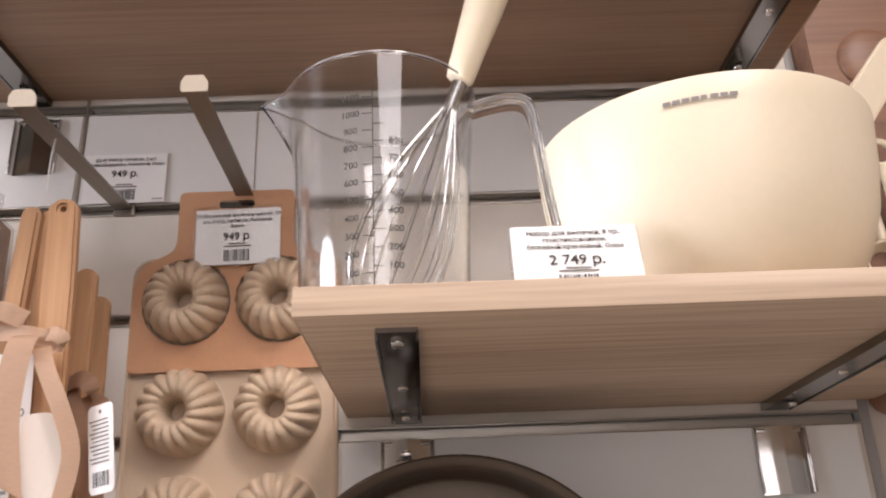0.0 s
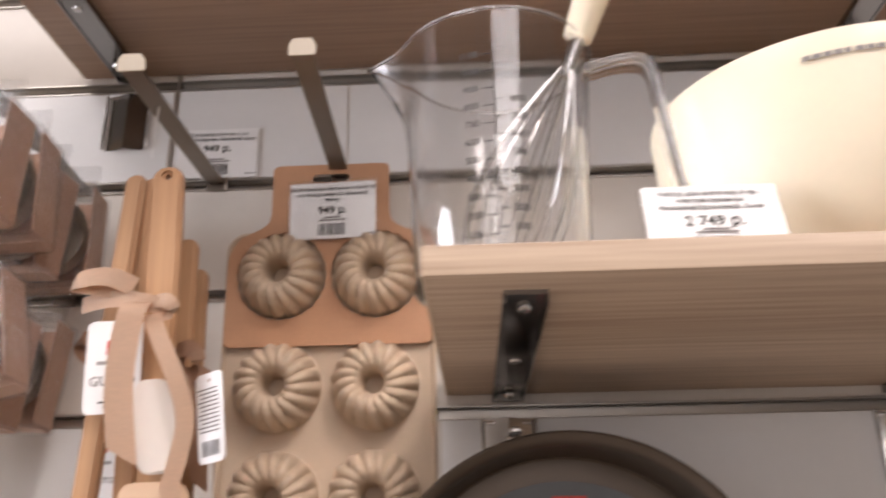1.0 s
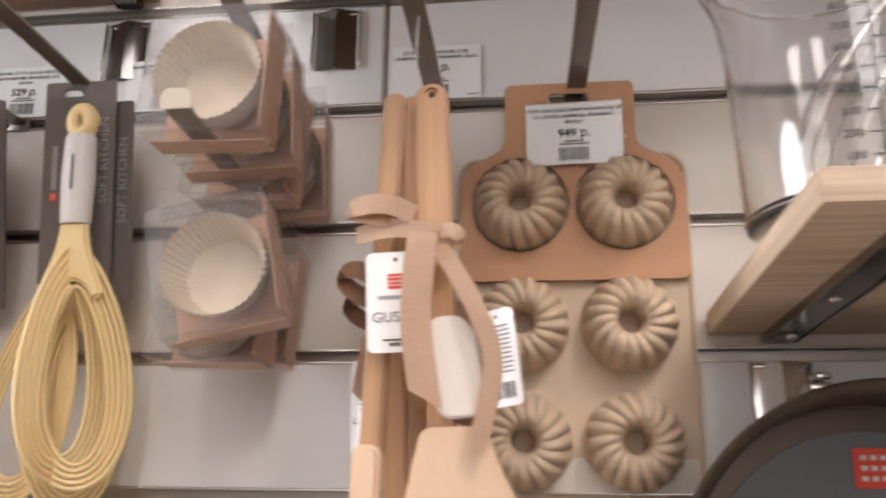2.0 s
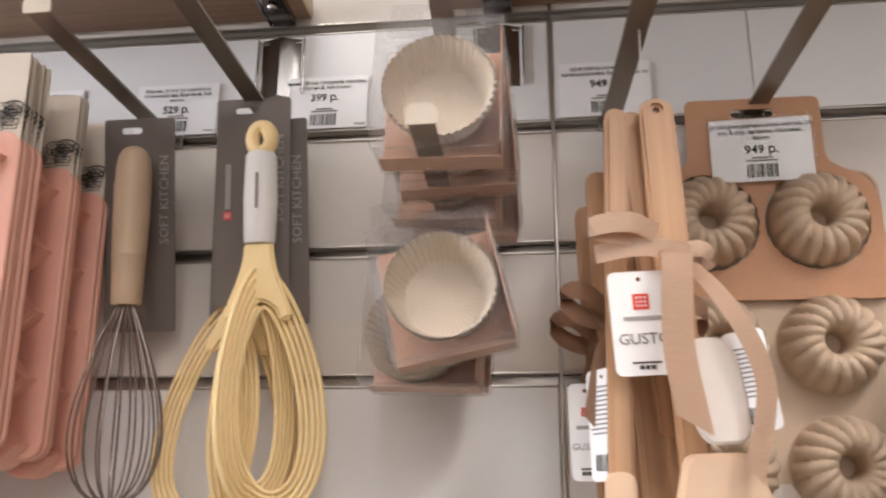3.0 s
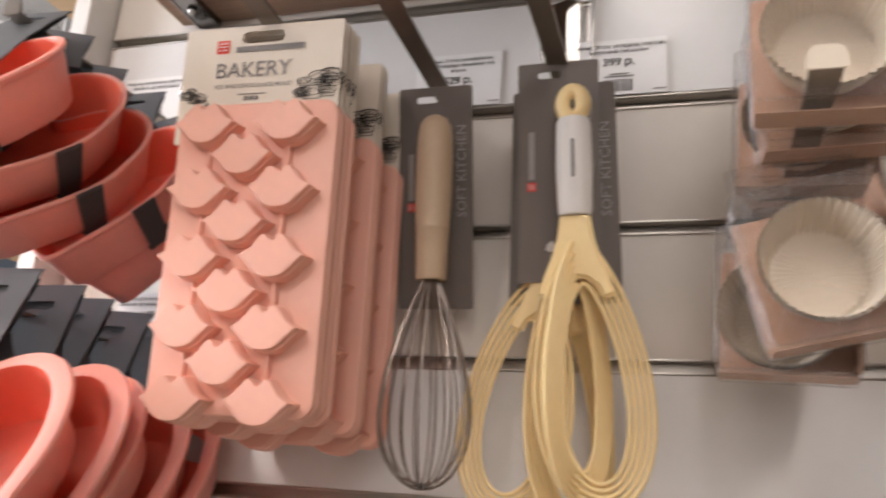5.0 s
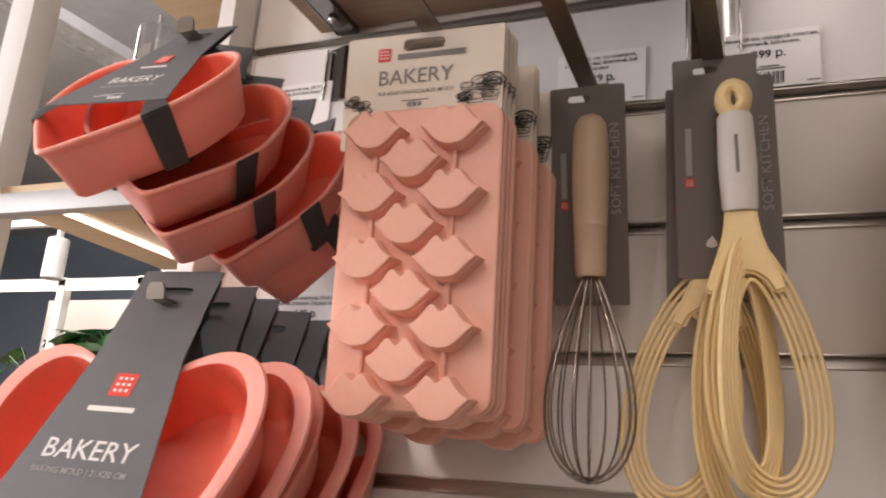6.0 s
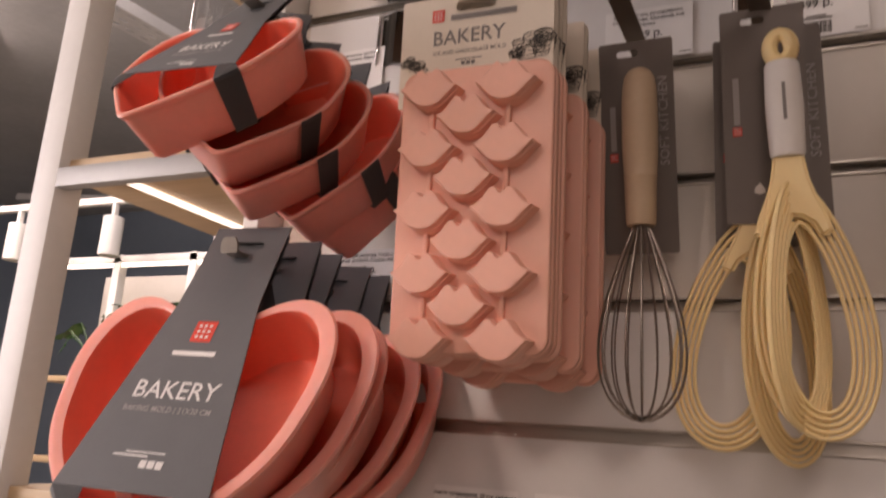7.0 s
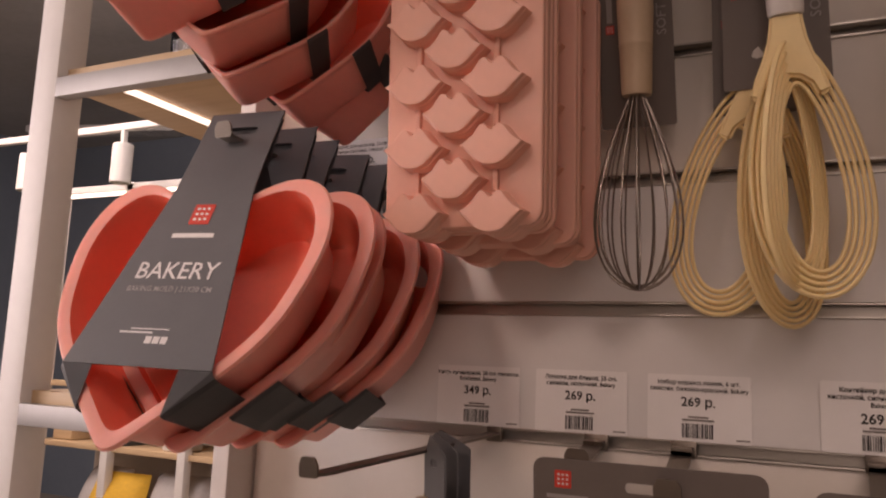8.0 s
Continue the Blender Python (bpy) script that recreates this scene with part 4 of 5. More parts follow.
def cup_box(m, label, w=0.074, h=0.082, d=0.034, ox=0.0, oz=0.004):
    t = thing("paper_cup_pack", m, label, "baking cups", "boxes of baking cups")
    zc = -0.012 - h / 2
    bm = bmesh.new()
    lp = rounded(w, h, 0.003, 3, 0, zc)
    loft(bm, [[(x, y, z) for x, z in lp] for y in (0.0, d)], True, False)
    bx = part("clear_box", bm, CLEAR_BOX, t, "clear plastic box")
    bx.visible_shadow = False
    for y in (0.0, d):
        ed = part("box_edge", tube(bmesh.new(), [(x, y, z) for x, z in lp], 0.0006, 6, True), CLEAR_BOX, t, "creased clear edge")
        ed.visible_shadow = False
    tab = part("hang_tab", plate(rounded(w * 0.9, 0.024, 0.003, 3, 0, -0.001), [rounded(0.026, 0.007, 0.003, 3, 0, 0.003)], 0.0003), CLEAR_BOX, t, "clear hanging tab")
    tab.visible_shadow = False
    tab.matrix_basis = pose(0, d * 0.5, 0)
    part("card_insert", plate(rounded(w - 0.003, h - 0.006, 0.002, 2, 0, zc - 0.001), thick=0.0007), KRAFT_PALE, t, "brown card insert").matrix_basis = pose(0, d - 0.002, 0)
    part("card_fold", cube((0, d * 0.72, zc - h / 2 + 0.0015), (w - 0.004, d * 0.5, 0.0007)), KRAFT_PALE, t)
    part("card_side", cube((w / 2 - 0.0018, d / 2, zc), (0.0007, d - 0.003, h - 0.008)), KRAFT_PALE, t)
    for k in range(3):
        share("paper_cup", CUP, t, pose(ox, 0.0022 + 0.0012 * k, zc - oz) @ pose(0, 0, 0, 0, 3.3 * k, 0))
    return t


for k, (x, y, z, tilt, yaw) in enumerate(((-0.066, -0.188, 1.693, 1, 0), (-0.066, -0.152, 1.689, -4, 5), (-0.070, -0.113, 1.683, 3, -4), (-0.064, -0.074, 1.684, -2, 6))):
    cup_box(pose(x, y, z, -2, 0, yaw) @ pose(0, 0, 0, 0, tilt, 0), "clear box of fluted cream baking cups hanging on a hook" if k == 0 else "clear box of baking cups with brown card, behind another", oz=0.001)
for k, (x, y, z, tilt, yaw) in enumerate(((-0.082, -0.146, 1.586, -13, 2), (-0.084, -0.108, 1.575, 2, -4), (-0.076, -0.07, 1.582, 4, 5))):
    cup_box(pose(x, y, z, -4, 0, yaw) @ pose(0, 0, 0, 0, tilt, 0), "clear box of cream baking cups hanging askew" if k == 0 else "clear box of baking cups with brown card, behind another", ox=-0.003 * (k == 1), oz=0.001 + 0.006 * (k == 1))


# ---- wooden spatula sets tied with ribbon ----
def bar(name, parent, a, b, w0, w1, thick, mat, label="", hole=False):
    """A flat rounded bar from a (top) to b, a little waisted."""
    a, b = Vector(a), Vector(b)
    m = basis(a, (1, 0.05, 0), b - a)
    ln = (b - a).length
    outer = []
    for k in range(7):
        an = math.pi * k / 6
        outer.append((w0 / 2 * math.cos(an), w0 * 0.42 * math.sin(an) - w0 * 0.42))
    outer += [(-w0 * 0.52, -ln * 0.3), (-w1 / 2, -ln * 0.75), (-w1 / 2, -ln), (w1 / 2, -ln), (w1 / 2, -ln * 0.75), (w0 * 0.52, -ln * 0.3)]
    bm = plate(outer, [circle(0, -0.0075, 0.0021, 12)] if hole else [], thick)
    bmesh.ops.bevel(bm, geom=[e for e in bm.edges if e.calc_face_angle(0) > 1.0], offset=thick * 0.22, segments=2, affect="EDGES")
    ob = part(name, bm, mat, parent, label)
    ob.matrix_basis = m
    return ob


def ribbon(name, parent, pts, w, mat, side=(1, 0.1, 0), cut=True):
    """A flat band along points, with a slant-cut end."""
    pts = [Vector(p) for p in pts]
    # smooth the path
    for _ in range(2):
        q = [pts[0]]
        for a, b in zip(pts, pts[1:]):
            q += [a * 0.75 + b * 0.25, a * 0.25 + b * 0.75]
        pts = q + [pts[-1]]
    bm = bmesh.new()
    rows = []
    for i, p in enumerate(pts):
        d = (pts[min(i + 1, len(pts) - 1)] - pts[max(i - 1, 0)]).normalized()
        s = Vector(side)
        s = (s - d * s.dot(d)).normalized()
        slant = d * (w * 0.8) if cut and i == len(pts) - 1 else Vector((0, 0, 0))
        rows.append((bm.verts.new(p - s * w / 2), bm.verts.new(p + s * w / 2 + slant)))
    for (a, b), (c, d) in zip(rows, rows[1:]):
        bm.faces.new((a, b, d, c))
    bmesh.ops.solidify(bm, geom=bm.faces[:], thickness=0.0006)
    return part(name, bm, mat, parent, "grosgrain ribbon")


def silicone_head(parent, m, outline, thick, mat, label):
    bm = plate(round_corners(outline, 0.008, 5), thick=thick)
    bmesh.ops.bevel(bm, geom=[e for e in bm.edges if e.calc_face_angle(0) > 1.0], offset=thick * 0.25, segments=2, affect="EDGES")
    ob = part("silicone_head", bm, mat, parent, label)
    ob.matrix_basis = m
    return ob


def hang_tag(parent, m, w, h, words=True, size=0.0085):
    t = part("paper_tag", plate(rounded(w, h, 0.004, 4, 0, -h / 2), [circle(0, -0.0045, 0.0014, 10)], 0.0007), PAPER, parent, "white printed hang tag")
    t.matrix_basis = m
    if words:
        maker_mark(t, 0, -h * 0.30, w * 0.26, -0.0004)
        bars(t, [(0, -h * 0.46, w * 0.6, 0.0022)], GREY_INK, -0.0004, "maker_bar")
        text(t, "GUSTO", size, 0, -h * 0.66, INK_SOFT, -0.0004)
        bars(t, [(0, -h * 0.88, w * 0.45, 0.001), (-0.003, -h * 0.925, 0.0024, 0.0022), (0, -h * 0.925, 0.0024, 0.0022), (0.003, -h * 0.925, 0.0024, 0.0022)], INK, -0.0004)
    else:
        bars(t, [(0.001 * (k % 3 - 1), -0.010 - 0.0026 * k, w * (0.75 - 0.05 * (k % 3)), 0.0009) for k in range(11)], INK_SOFT, -0.0004)
        barcode(t, 0, -h * 0.84, w * 0.6, 0.009, -0.0004)
    return t


def spatula_set_front():
    t = thing("spatula_set", pose(0, 0, 0), "set of beech-handled silicone spatulas tied with peach ribbon", "spatula set", "spatula sets on one hook")
    bar("handle", t, (0.0585, -0.143, 1.6475), (0.0675, -0.136, 1.425), 0.0205, 0.0165, 0.009, BEECH, "beech handle with a drilled end", True)
    bar("handle", t, (0.0445, -0.131, 1.6455), (0.058, -0.124, 1.45), 0.0165, 0.0145, 0.009, BEECH)
    bar("handle", t, (0.0355, -0.139, 1.6445), (0.0275, -0.140, 1.424), 0.0135, 0.0135, 0.011, BEECH)
    silicone_head(t, basis((0.0265, -0.146, 1.430), (1, 0, 0), (-0.02, 0.03, -1)), [(-0.008, 0), (-0.0085, -0.09), (0.0085, -0.09), (0.008, 0)], 0.011, PALE_SILICONE, "pale silicone brush collar")
    silicone_head(t, basis((0.076, -0.156, 1.439), (1, 0.1, 0), (0.04, 0.05, -1)), [(-0.0175, 0.0), (-0.021, -0.012), (-0.031, -0.05), (-0.034, -0.11), (0.030, -0.115), (0.034, -0.045), (0.022, -0.018), (0.0175, 0.0)], 0.008, PALE_SILICONE, "wide peach silicone spatula blade")
    silicone_head(t, basis((0.0735, -0.164, 1.497), (1, 0.1, 0), (0.05, 0.1, -1)), [(-0.011, 0.0), (-0.0135, -0.02), (-0.012, -0.043), (-0.006, -0.055), (0.0165, -0.054), (0.0165, -0.03), (0.013, -0.008), (0.006, 0.0)], 0.006, WHITE_SILICONE, "white silicone spatula blade")
    ribbon("ribbon_tail", t, [(0.060, -0.160, 1.546), (0.0595, -0.172, 1.542), (0.0575, -0.174, 1.52), (0.056, -0.172, 1.49), (0.061, -0.170, 1.458)], 0.0165, RIBBON)
    ribbon("ribbon_tail", t, [(0.067, -0.160, 1.538), (0.075, -0.172, 1.524), (0.089, -0.176, 1.5), (0.0985, -0.172, 1.474), (0.096, -0.17, 1.455), (0.090, -0.168, 1.432)], 0.0105, RIBBON)
    ribbon("ribbon_loop", t, [(0.052, -0.157, 1.557), (0.036, -0.163, 1.564), (0.010, -0.160, 1.560), (0.034, -0.157, 1.557), (0.050, -0.154, 1.554)], 0.013, RIBBON, (0.1, 0.2, 1), False)
    ribbon("ribbon_loop", t, [(0.066, -0.157, 1.547), (0.075, -0.161, 1.547), (0.081, -0.159, 1.540), (0.074, -0.156, 1.539), (0.066, -0.154, 1.541)], 0.010, RIBBON, (0.1, 0.2, 1), False)
    ribbon("ribbon_band", t, [(0.018, -0.152, 1.547), (0.040, -0.158, 1.550), (0.062, -0.160, 1.546), (0.078, -0.155, 1.541)], 0.011, RIBBON, (0.1, 0, 1), False)
    hang_tag(t, basis((0.0405, -0.151, 1.537), (1, 0.06, -0.03), (0.05, 0.02, -1)), 0.034, 0.0575)
    hang_tag(t, basis((0.096, -0.135, 1.506), (0.8, -0.5, 0.05), (0.12, 0.02, -1)), 0.024, 0.055, False)
    ribbon("hang_cord", t, [(0.050, -0.15, 1.65), (0.0505, -0.152, 1.675), (0.051, -0.15, 1.69)], 0.0012, PAPER, cut=False)
    return t


def spatula_set_back(dx, y, z, kind):
    t = thing("spatula_set", pose(dx, y, z), "beech-handled spatula set with brown ribbon, hanging behind another", "spatula set", "spatula sets on one hook")
    bar("handle", t, (0.030, 0.0, 0.0), (0.040, 0.006, -0.235), 0.018, 0.0155, 0.009, BEECH)
    bar("handle", t, (0.014, 0.006, -0.006), (0.022, 0.012, -0.23), 0.0165, 0.0145, 0.009, BEECH)
    bar("handle", t, (0.046, 0.010, -0.012), (0.05, 0.012, -0.24), 0.0155, 0.0145, 0.009, BEECH)
    silicone_head(t, basis((0.046, 0.006, -0.225), (1, 0.1, 0), (0.04, 0.05, -1)), [(-0.0145, 0.0), (-0.025, -0.03), (-0.027, -0.09), (0.027, -0.09), (0.025, -0.03), (0.0145, 0.0)], 0.007, WHITE_SILICONE if kind else PALE_SILICONE, "pale silicone spatula blade")
    ribbon("ribbon_band", t, [(0.004, -0.004, -0.106), (0.03, -0.009, -0.104), (0.058, -0.003, -0.108)], 0.012, RIBBON_DARK, (0.1, 0, 1), False)
    ribbon("ribbon_loop", t, [(0.014, -0.006, -0.1), (0.0, -0.012, -0.088), (-0.014, -0.01, -0.092), (-0.004, -0.006, -0.104), (0.014, -0.004, -0.108)], 0.012, RIBBON_DARK, (0.1, 0.2, 1), False)
    ribbon("ribbon_loop", t, [(0.048, -0.006, -0.104), (0.062, -0.012, -0.096), (0.072, -0.01, -0.108), (0.062, -0.006, -0.118), (0.048, -0.004, -0.110)], 0.012, RIBBON_DARK, (0.1, 0.2, 1), False)
    ribbon("ribbon_tail", t, [(0.02, -0.008, -0.108), (0.010, -0.014, -0.13), (0.004, -0.01, -0.165)], 0.012, RIBBON_DARK)
    ribbon("ribbon_tail", t, [(0.052, -0.008, -0.108), (0.066, -0.014, -0.128), (0.068, -0.01, -0.17)], 0.012, RIBBON_DARK)
    return t


spatula_set_front()
mid = spatula_set_back(0.012, -0.104, 1.626, 1)
last = spatula_set_back(0.006, -0.062, 1.618, 0)
hang_tag(last, basis((0.006, -0.022, -0.133), (0.9, -0.1, 0), (0.02, 0, -1)), 0.0205, 0.058, True, 0.0056)
hang_tag(mid, basis((0.008, -0.016, -0.138), (0.55, -0.8, 0), (0.02, 0, -1)), 0.028, 0.062, False)


# ---- measuring jug with a whisk in it ----
JX, JY, JZ = 0.281, -0.180, 1.5365


def measuring_jug():
    j = thing("measuring_jug", pose(JX, JY, JZ), "clear acrylic measuring jug with black scale, standing on the shelf", "measuring jug")
    ht = 0.155

    def spout(a, i):
        d = (a - math.pi + math.pi) % (2 * math.pi) - math.pi
        near = math.exp(-(abs(d) / 0.17) ** 1.3)
        return 1 + near * SP[i]
    prof = [(0.0, 0.003), (0.046, 0.003), (0.0505, 0.0045), (0.0517, 0.008), (0.0535, 0.05), (0.056, 0.10), (0.0575, 0.118), (0.0585, 0.132), (0.0595, 0.146), (0.0604, ht)]
    SP = [0.0 if z < 0.112 else 0.34 * ((z - 0.112) / (ht - 0.112)) ** 1.2 for r, z in prof]
    inner = [(max(0.0, r - 0.0018), z if i else 0.0055) for i, (r, z) in enumerate(prof)][::-1]
    inner[-1], inner[-2] = (0.0, 0.0062), (0.044, 0.0062)
    SP += SP[::-1]
    body = part("body", lathe(bmesh.new(), prof + inner, 120, spout), GLASS, j)
    body.visible_shadow = False
    rim = part("rim", tube(bmesh.new(), [((0.0604 * spout(a, 9)) * math.cos(a), (0.0604 * spout(a, 9)) * math.sin(a), ht) for a in np.linspace(0, 2 * math.pi, 97)[:-1]], 0.0011, 8, True), GLASS, j)
    foot = part("foot", lathe(bmesh.new(), [(0, 0.0), (0.048, 0.0), (0.0515, 0.0015), (0.0525, 0.0045), (0.051, 0.0065), (0.047, 0.0055), (0, 0.005)], 96), GLASS, j)
    for q in (rim, foot):
        q.visible_shadow = False
    h = bmesh.new()
    path = [(0.056, 0, 0.146), (0.074, -0.003, 0.150), (0.090, -0.006, 0.150), (0.0975, -0.008, 0.142), (0.0995, -0.010, 0.115), (0.102, -0.012, 0.085), (0.105, -0.014, 0.06), (0.106, -0.0145, 0.052)]
    pts = [Vector(p) for p in path]
    for _ in range(2):
        q = [pts[0]]
        for a, b in zip(pts, pts[1:]):
            q += [a * 0.75 + b * 0.25, a * 0.25 + b * 0.75]
        pts = q + [pts[-1]]
    tube(h, pts, 0.0030, 12, False, 2.6, (0, 1, 0))
    hd = part("handle", h, GLASS, j)
    hd.visible_shadow = False
    for side in (-1, 1):
        rail = part("handle_rail", tube(bmesh.new(), [p + Vector((0.0, side * 0.0078, 0.0)) for p in pts], 0.0022, 8), GLASS, j)
        rail.visible_shadow = False
    for k in range(11):
        z, rr = 0.018 + 0.0108 * k, 0.0523 + 0.0062 * ((0.018 + 0.0108 * k) / 0.15)
        for side, num in ((-1, 100 * (k + 1)), (1, 100 * (k + 1))):
            if not (side == 1 and k > 7):
                a = radians(-90 - 2.5 + side * 13.5)
                w = text(j, str(num), 0.0058, 0, 0, INK, 0)
                w.matrix_basis = pose(rr * math.cos(a), rr * math.sin(a), z + (0.004 if side > 0 else 0), 90, 0, math.degrees(a) + 90)
        bm = bmesh.new()
        for side in (-1, 1):
            arc = [radians(-92.5 + side * (0.5 + 6 * q / 4)) for q in range(5)]
            for a, b in zip(arc, arc[1:]):
                zz = z + (0.004 if side > 0 else 0)
                vs = [bm.verts.new((rr * math.cos(c), rr * math.sin(c), zz + e)) for c, e in ((a, -0.0003), (b, -0.0003), (b, 0.0003), (a, 0.0003))]
                bm.faces.new(vs)
        part("scale_mark", bm, INK, j, smooth=False)
    bm = bmesh.new()
    a = radians(-92.5)
    tube(bm, [(0.0528 * math.cos(a), 0.0528 * math.sin(a), 0.012), (0.0572 * math.cos(a), 0.0572 * math.sin(a), 0.132)], 0.00035, 4)
    part("scale_line", bm, INK, j)
    return j


measuring_jug()


def jug_whisk():
    foot, ferrule = Vector((JX - 0.006, JY + 0.014, JZ + 0.0075)), Vector((0.3250, -0.200, 1.675))
    t = thing("whisk", basis(ferrule, (1, 0.1, 0), foot - ferrule), "cream-handled steel balloon whisk standing in the jug", "whisk", "whisks")
    ln = (foot - ferrule).length
    h = bmesh.new()
    lathe(h, [(0, 0.138), (0.006, 0.1375), (0.0115, 0.132), (0.0138, 0.118), (0.0140, 0.095), (0.0130, 0.068), (0.0108, 0.042), (0.0102, 0.034), (0.0098, 0.026), (0.0090, 0.019), (0.0070, 0.0175), (0, 0.0175)], 32)
    part("handle", h, CREAM, t, "cream plastic handle")
    part("ferrule", lathe(bmesh.new(), [(0, 0.018), (0.0046, 0.018), (0.0044, 0.0), (0.0038, -0.006), (0, -0.006)], 20), STEEL, t)
    head = new("wire_head")
    head.parent = t
    wire_whisk(head, (0, 0, -0.002), ln - 0.004, 0.062, 8, 0.0005, CHROME)
    return t


jug_whisk()

BX, BY = 0.4995, -0.137


def mixing_bowl():
    b = thing("mixing_bowl", pose(BX, BY, JZ) @ Matrix.Diagonal((0.965, 0.965, 0.94, 1.0)), "large cream plastic mixing bowl standing on the shelf", "mixing bowl")
    ht = 0.137
    outer = [(0.0, 0.0), (0.055, 0.0), (0.062, 0.002), (0.070, 0.007), (0.086, 0.022), (0.100, 0.045), (0.109, 0.072), (0.1135, 0.1), (0.1155, 0.122), (0.1165, ht - 0.002), (0.116, ht)]
    inner = [(0.114, ht - 0.0005), (0.113, 0.122), (0.111, 0.1), (0.1065, 0.072), (0.0975, 0.046), (0.0835, 0.024), (0.068, 0.01), (0.0, 0.004)]
    part("body", lathe(bmesh.new(), outer + inner, 96), CREAM, b)
    a = radians(-117)
    bm = bmesh.new()
    for k in range(8):
        for a0 in (a + 0.048 * k, ):
            w = 0.040 if k not in (4,) else 0.03
            r = 0.1168
            vs = [bm.verts.new((r * math.cos(c), r * math.sin(c), 0.119 + e)) for c, e in ((a0, 0), (a0 + w, 0), (a0 + w, 0.0032), (a0, 0.0032))]
            bm.faces.new(vs)
    part("maker_bar", bm, INK_SOFT, b, "small dark maker's lettering", False)
    # pouring lip
    lip = bmesh.new()
    loft(lip, [[(-0.112, -0.02, 0.118), (-0.112, 0.02, 0.118), (-0.112, 0.02, 0.128), (-0.112, -0.02, 0.128)], [(-0.134, -0.012, 0.122), (-0.134, 0.012, 0.122), (-0.134, 0.012, 0.130), (-0.134, -0.012, 0.130)]])
    bmesh.ops.bevel(lip, geom=lip.edges[:], offset=0.003, segments=2, affect="EDGES")
    lo = part("pouring_lip", lip, CREAM, b)
    lo.matrix_basis = pose(0, 0, 0, 0, 0, -48)
    return b


mixing_bowl()


def loose_handle():
    t = thing("colander", pose(0.604, -0.155, JZ), "cream plastic tool with a drilled handle leaning out of the bowl", "kitchen tool")
    m = basis((0.071, 0.03, 0.226), (0.72, 0.1, -0.62), (-0.62, -0.1, -0.74))
    bm = plate(round_corners([(-0.014, 0.0), (0.014, 0.0), (0.0135, -0.06), (0.016, -0.10), (0.012, -0.20), (-0.012, -0.20), (-0.016, -0.10), (-0.0135, -0.06)], 0.009, 5), [circle(0, -0.0125, 0.0055, 20)], 0.008)
    bmesh.ops.bevel(bm, geom=[e for e in bm.edges if e.calc_face_angle(0) > 1.0], offset=0.0022, segments=3, affect="EDGES")
    part("handle", bm, CREAM, t).matrix_basis = m
    return t


loose_handle()
tg = price_tag(basis((0.3905, -0.232, JZ + 0.0222), (1, 0.0, -0.01), (0.0, -0.26, -0.96)), ["Набор для выпечки, 8 пр.,", "пластик/силикон,", "бежевый/кремовый, Gusto"], "2 749 р.",
               "white price tag reading 2 749 leaning in a clear holder", 0.071, 0.046, "product price tags", False)
part("clear_stand", plate(rounded(0.074, 0.046, 0.001, 1), thick=0.0012), CLEAR, tg, "clear plastic holder", False).matrix_basis = pose(0, 0.0012, 0)


# ---- springform pan ----
def springform():
    p = thing("springform_pan", pose(0.319, -0.045, 1.341) @ Matrix.Diagonal((1.04, 1.0, 1.04, 1.0)), "round bronze non-stick springform pan with a grey card inside", "cake tin")
    rot = pose(0, 0, 0, 90, 0, 0)
    bm = lathe(bmesh.new(), [(0.112, -0.010), (0.116, -0.008), (0.117, 0.0), (0.1185, 0.045), (0.121, 0.047), (0.1245, 0.0505), (0.1252, 0.0535), (0.1235, 0.0555), (0.120, 0.0545), (0.1172, 0.051), (0.1165, 0.047), (0.1145, 0.0), (0.112, -0.002)], 96)
    part("ring", bm, PAN_METAL, p, "bronze ring wall with rolled rim").matrix_basis = rot
    part("base", lathe(bmesh.new(), [(0, -0.008), (0.114, -0.008), (0.1145, -0.004), (0.113, -0.001), (0.0, -0.001)], 96), PAN_METAL, p).matrix_basis = rot
    c = part("card_disc", lathe(bmesh.new(), [(0, 0.0), (0.099, 0.0), (0.099, 0.0012), (0.0, 0.0012)], 96), PAN_DISC, p, "blue-grey printed card disc")
    c.matrix_basis = rot
    maker_mark(p, 0.004, 0.078, 0.023, -0.0024)
    bars(p, [(0.004, 0.056, 0.05, 0.005)], GREY_INK, -0.0024, "maker_bar")
    lt = bmesh.new()
    box(lt, (-0.03, -0.02, 0.122), (0.014, 0.03, 0.006), 0.0015)
    box(lt, (-0.03, -0.03, 0.128), (0.008, 0.02, 0.004), 0.001)
    part("latch", lt, STEEL, p, "steel latch on the ring")
    part("hanger", cube((0.0, 0.024, 0.118), (0.02, 0.042, 0.004), 0.001), STEEL, p, "steel hanger fixed to the wall")
    return p


springform()


# ---- beside the slatwall ----
def serving_board():
    t = thing("serving_board", pose(0.74, -0.028, 1.83), "dark walnut board hanging on the wall beside the slatwall", "board")
    bm = plate(round_corners([(-0.085, -0.33), (-0.085, 0.33), (0.085, 0.33), (0.085, -0.33)], 0.02), [], 0.03)
    part("board", bm, WALNUT, t)
    bm = bmesh.new()
    bmesh.ops.create_uvsphere(bm, u_segments=24, v_segments=12, radius=0.032)
    bmesh.ops.scale(bm, vec=(1, 0.25, 1), verts=bm.verts)
    part("bowl_cut", bm, WALNUT, t).matrix_basis = pose(-0.03, -0.001, -0.02)
    return t


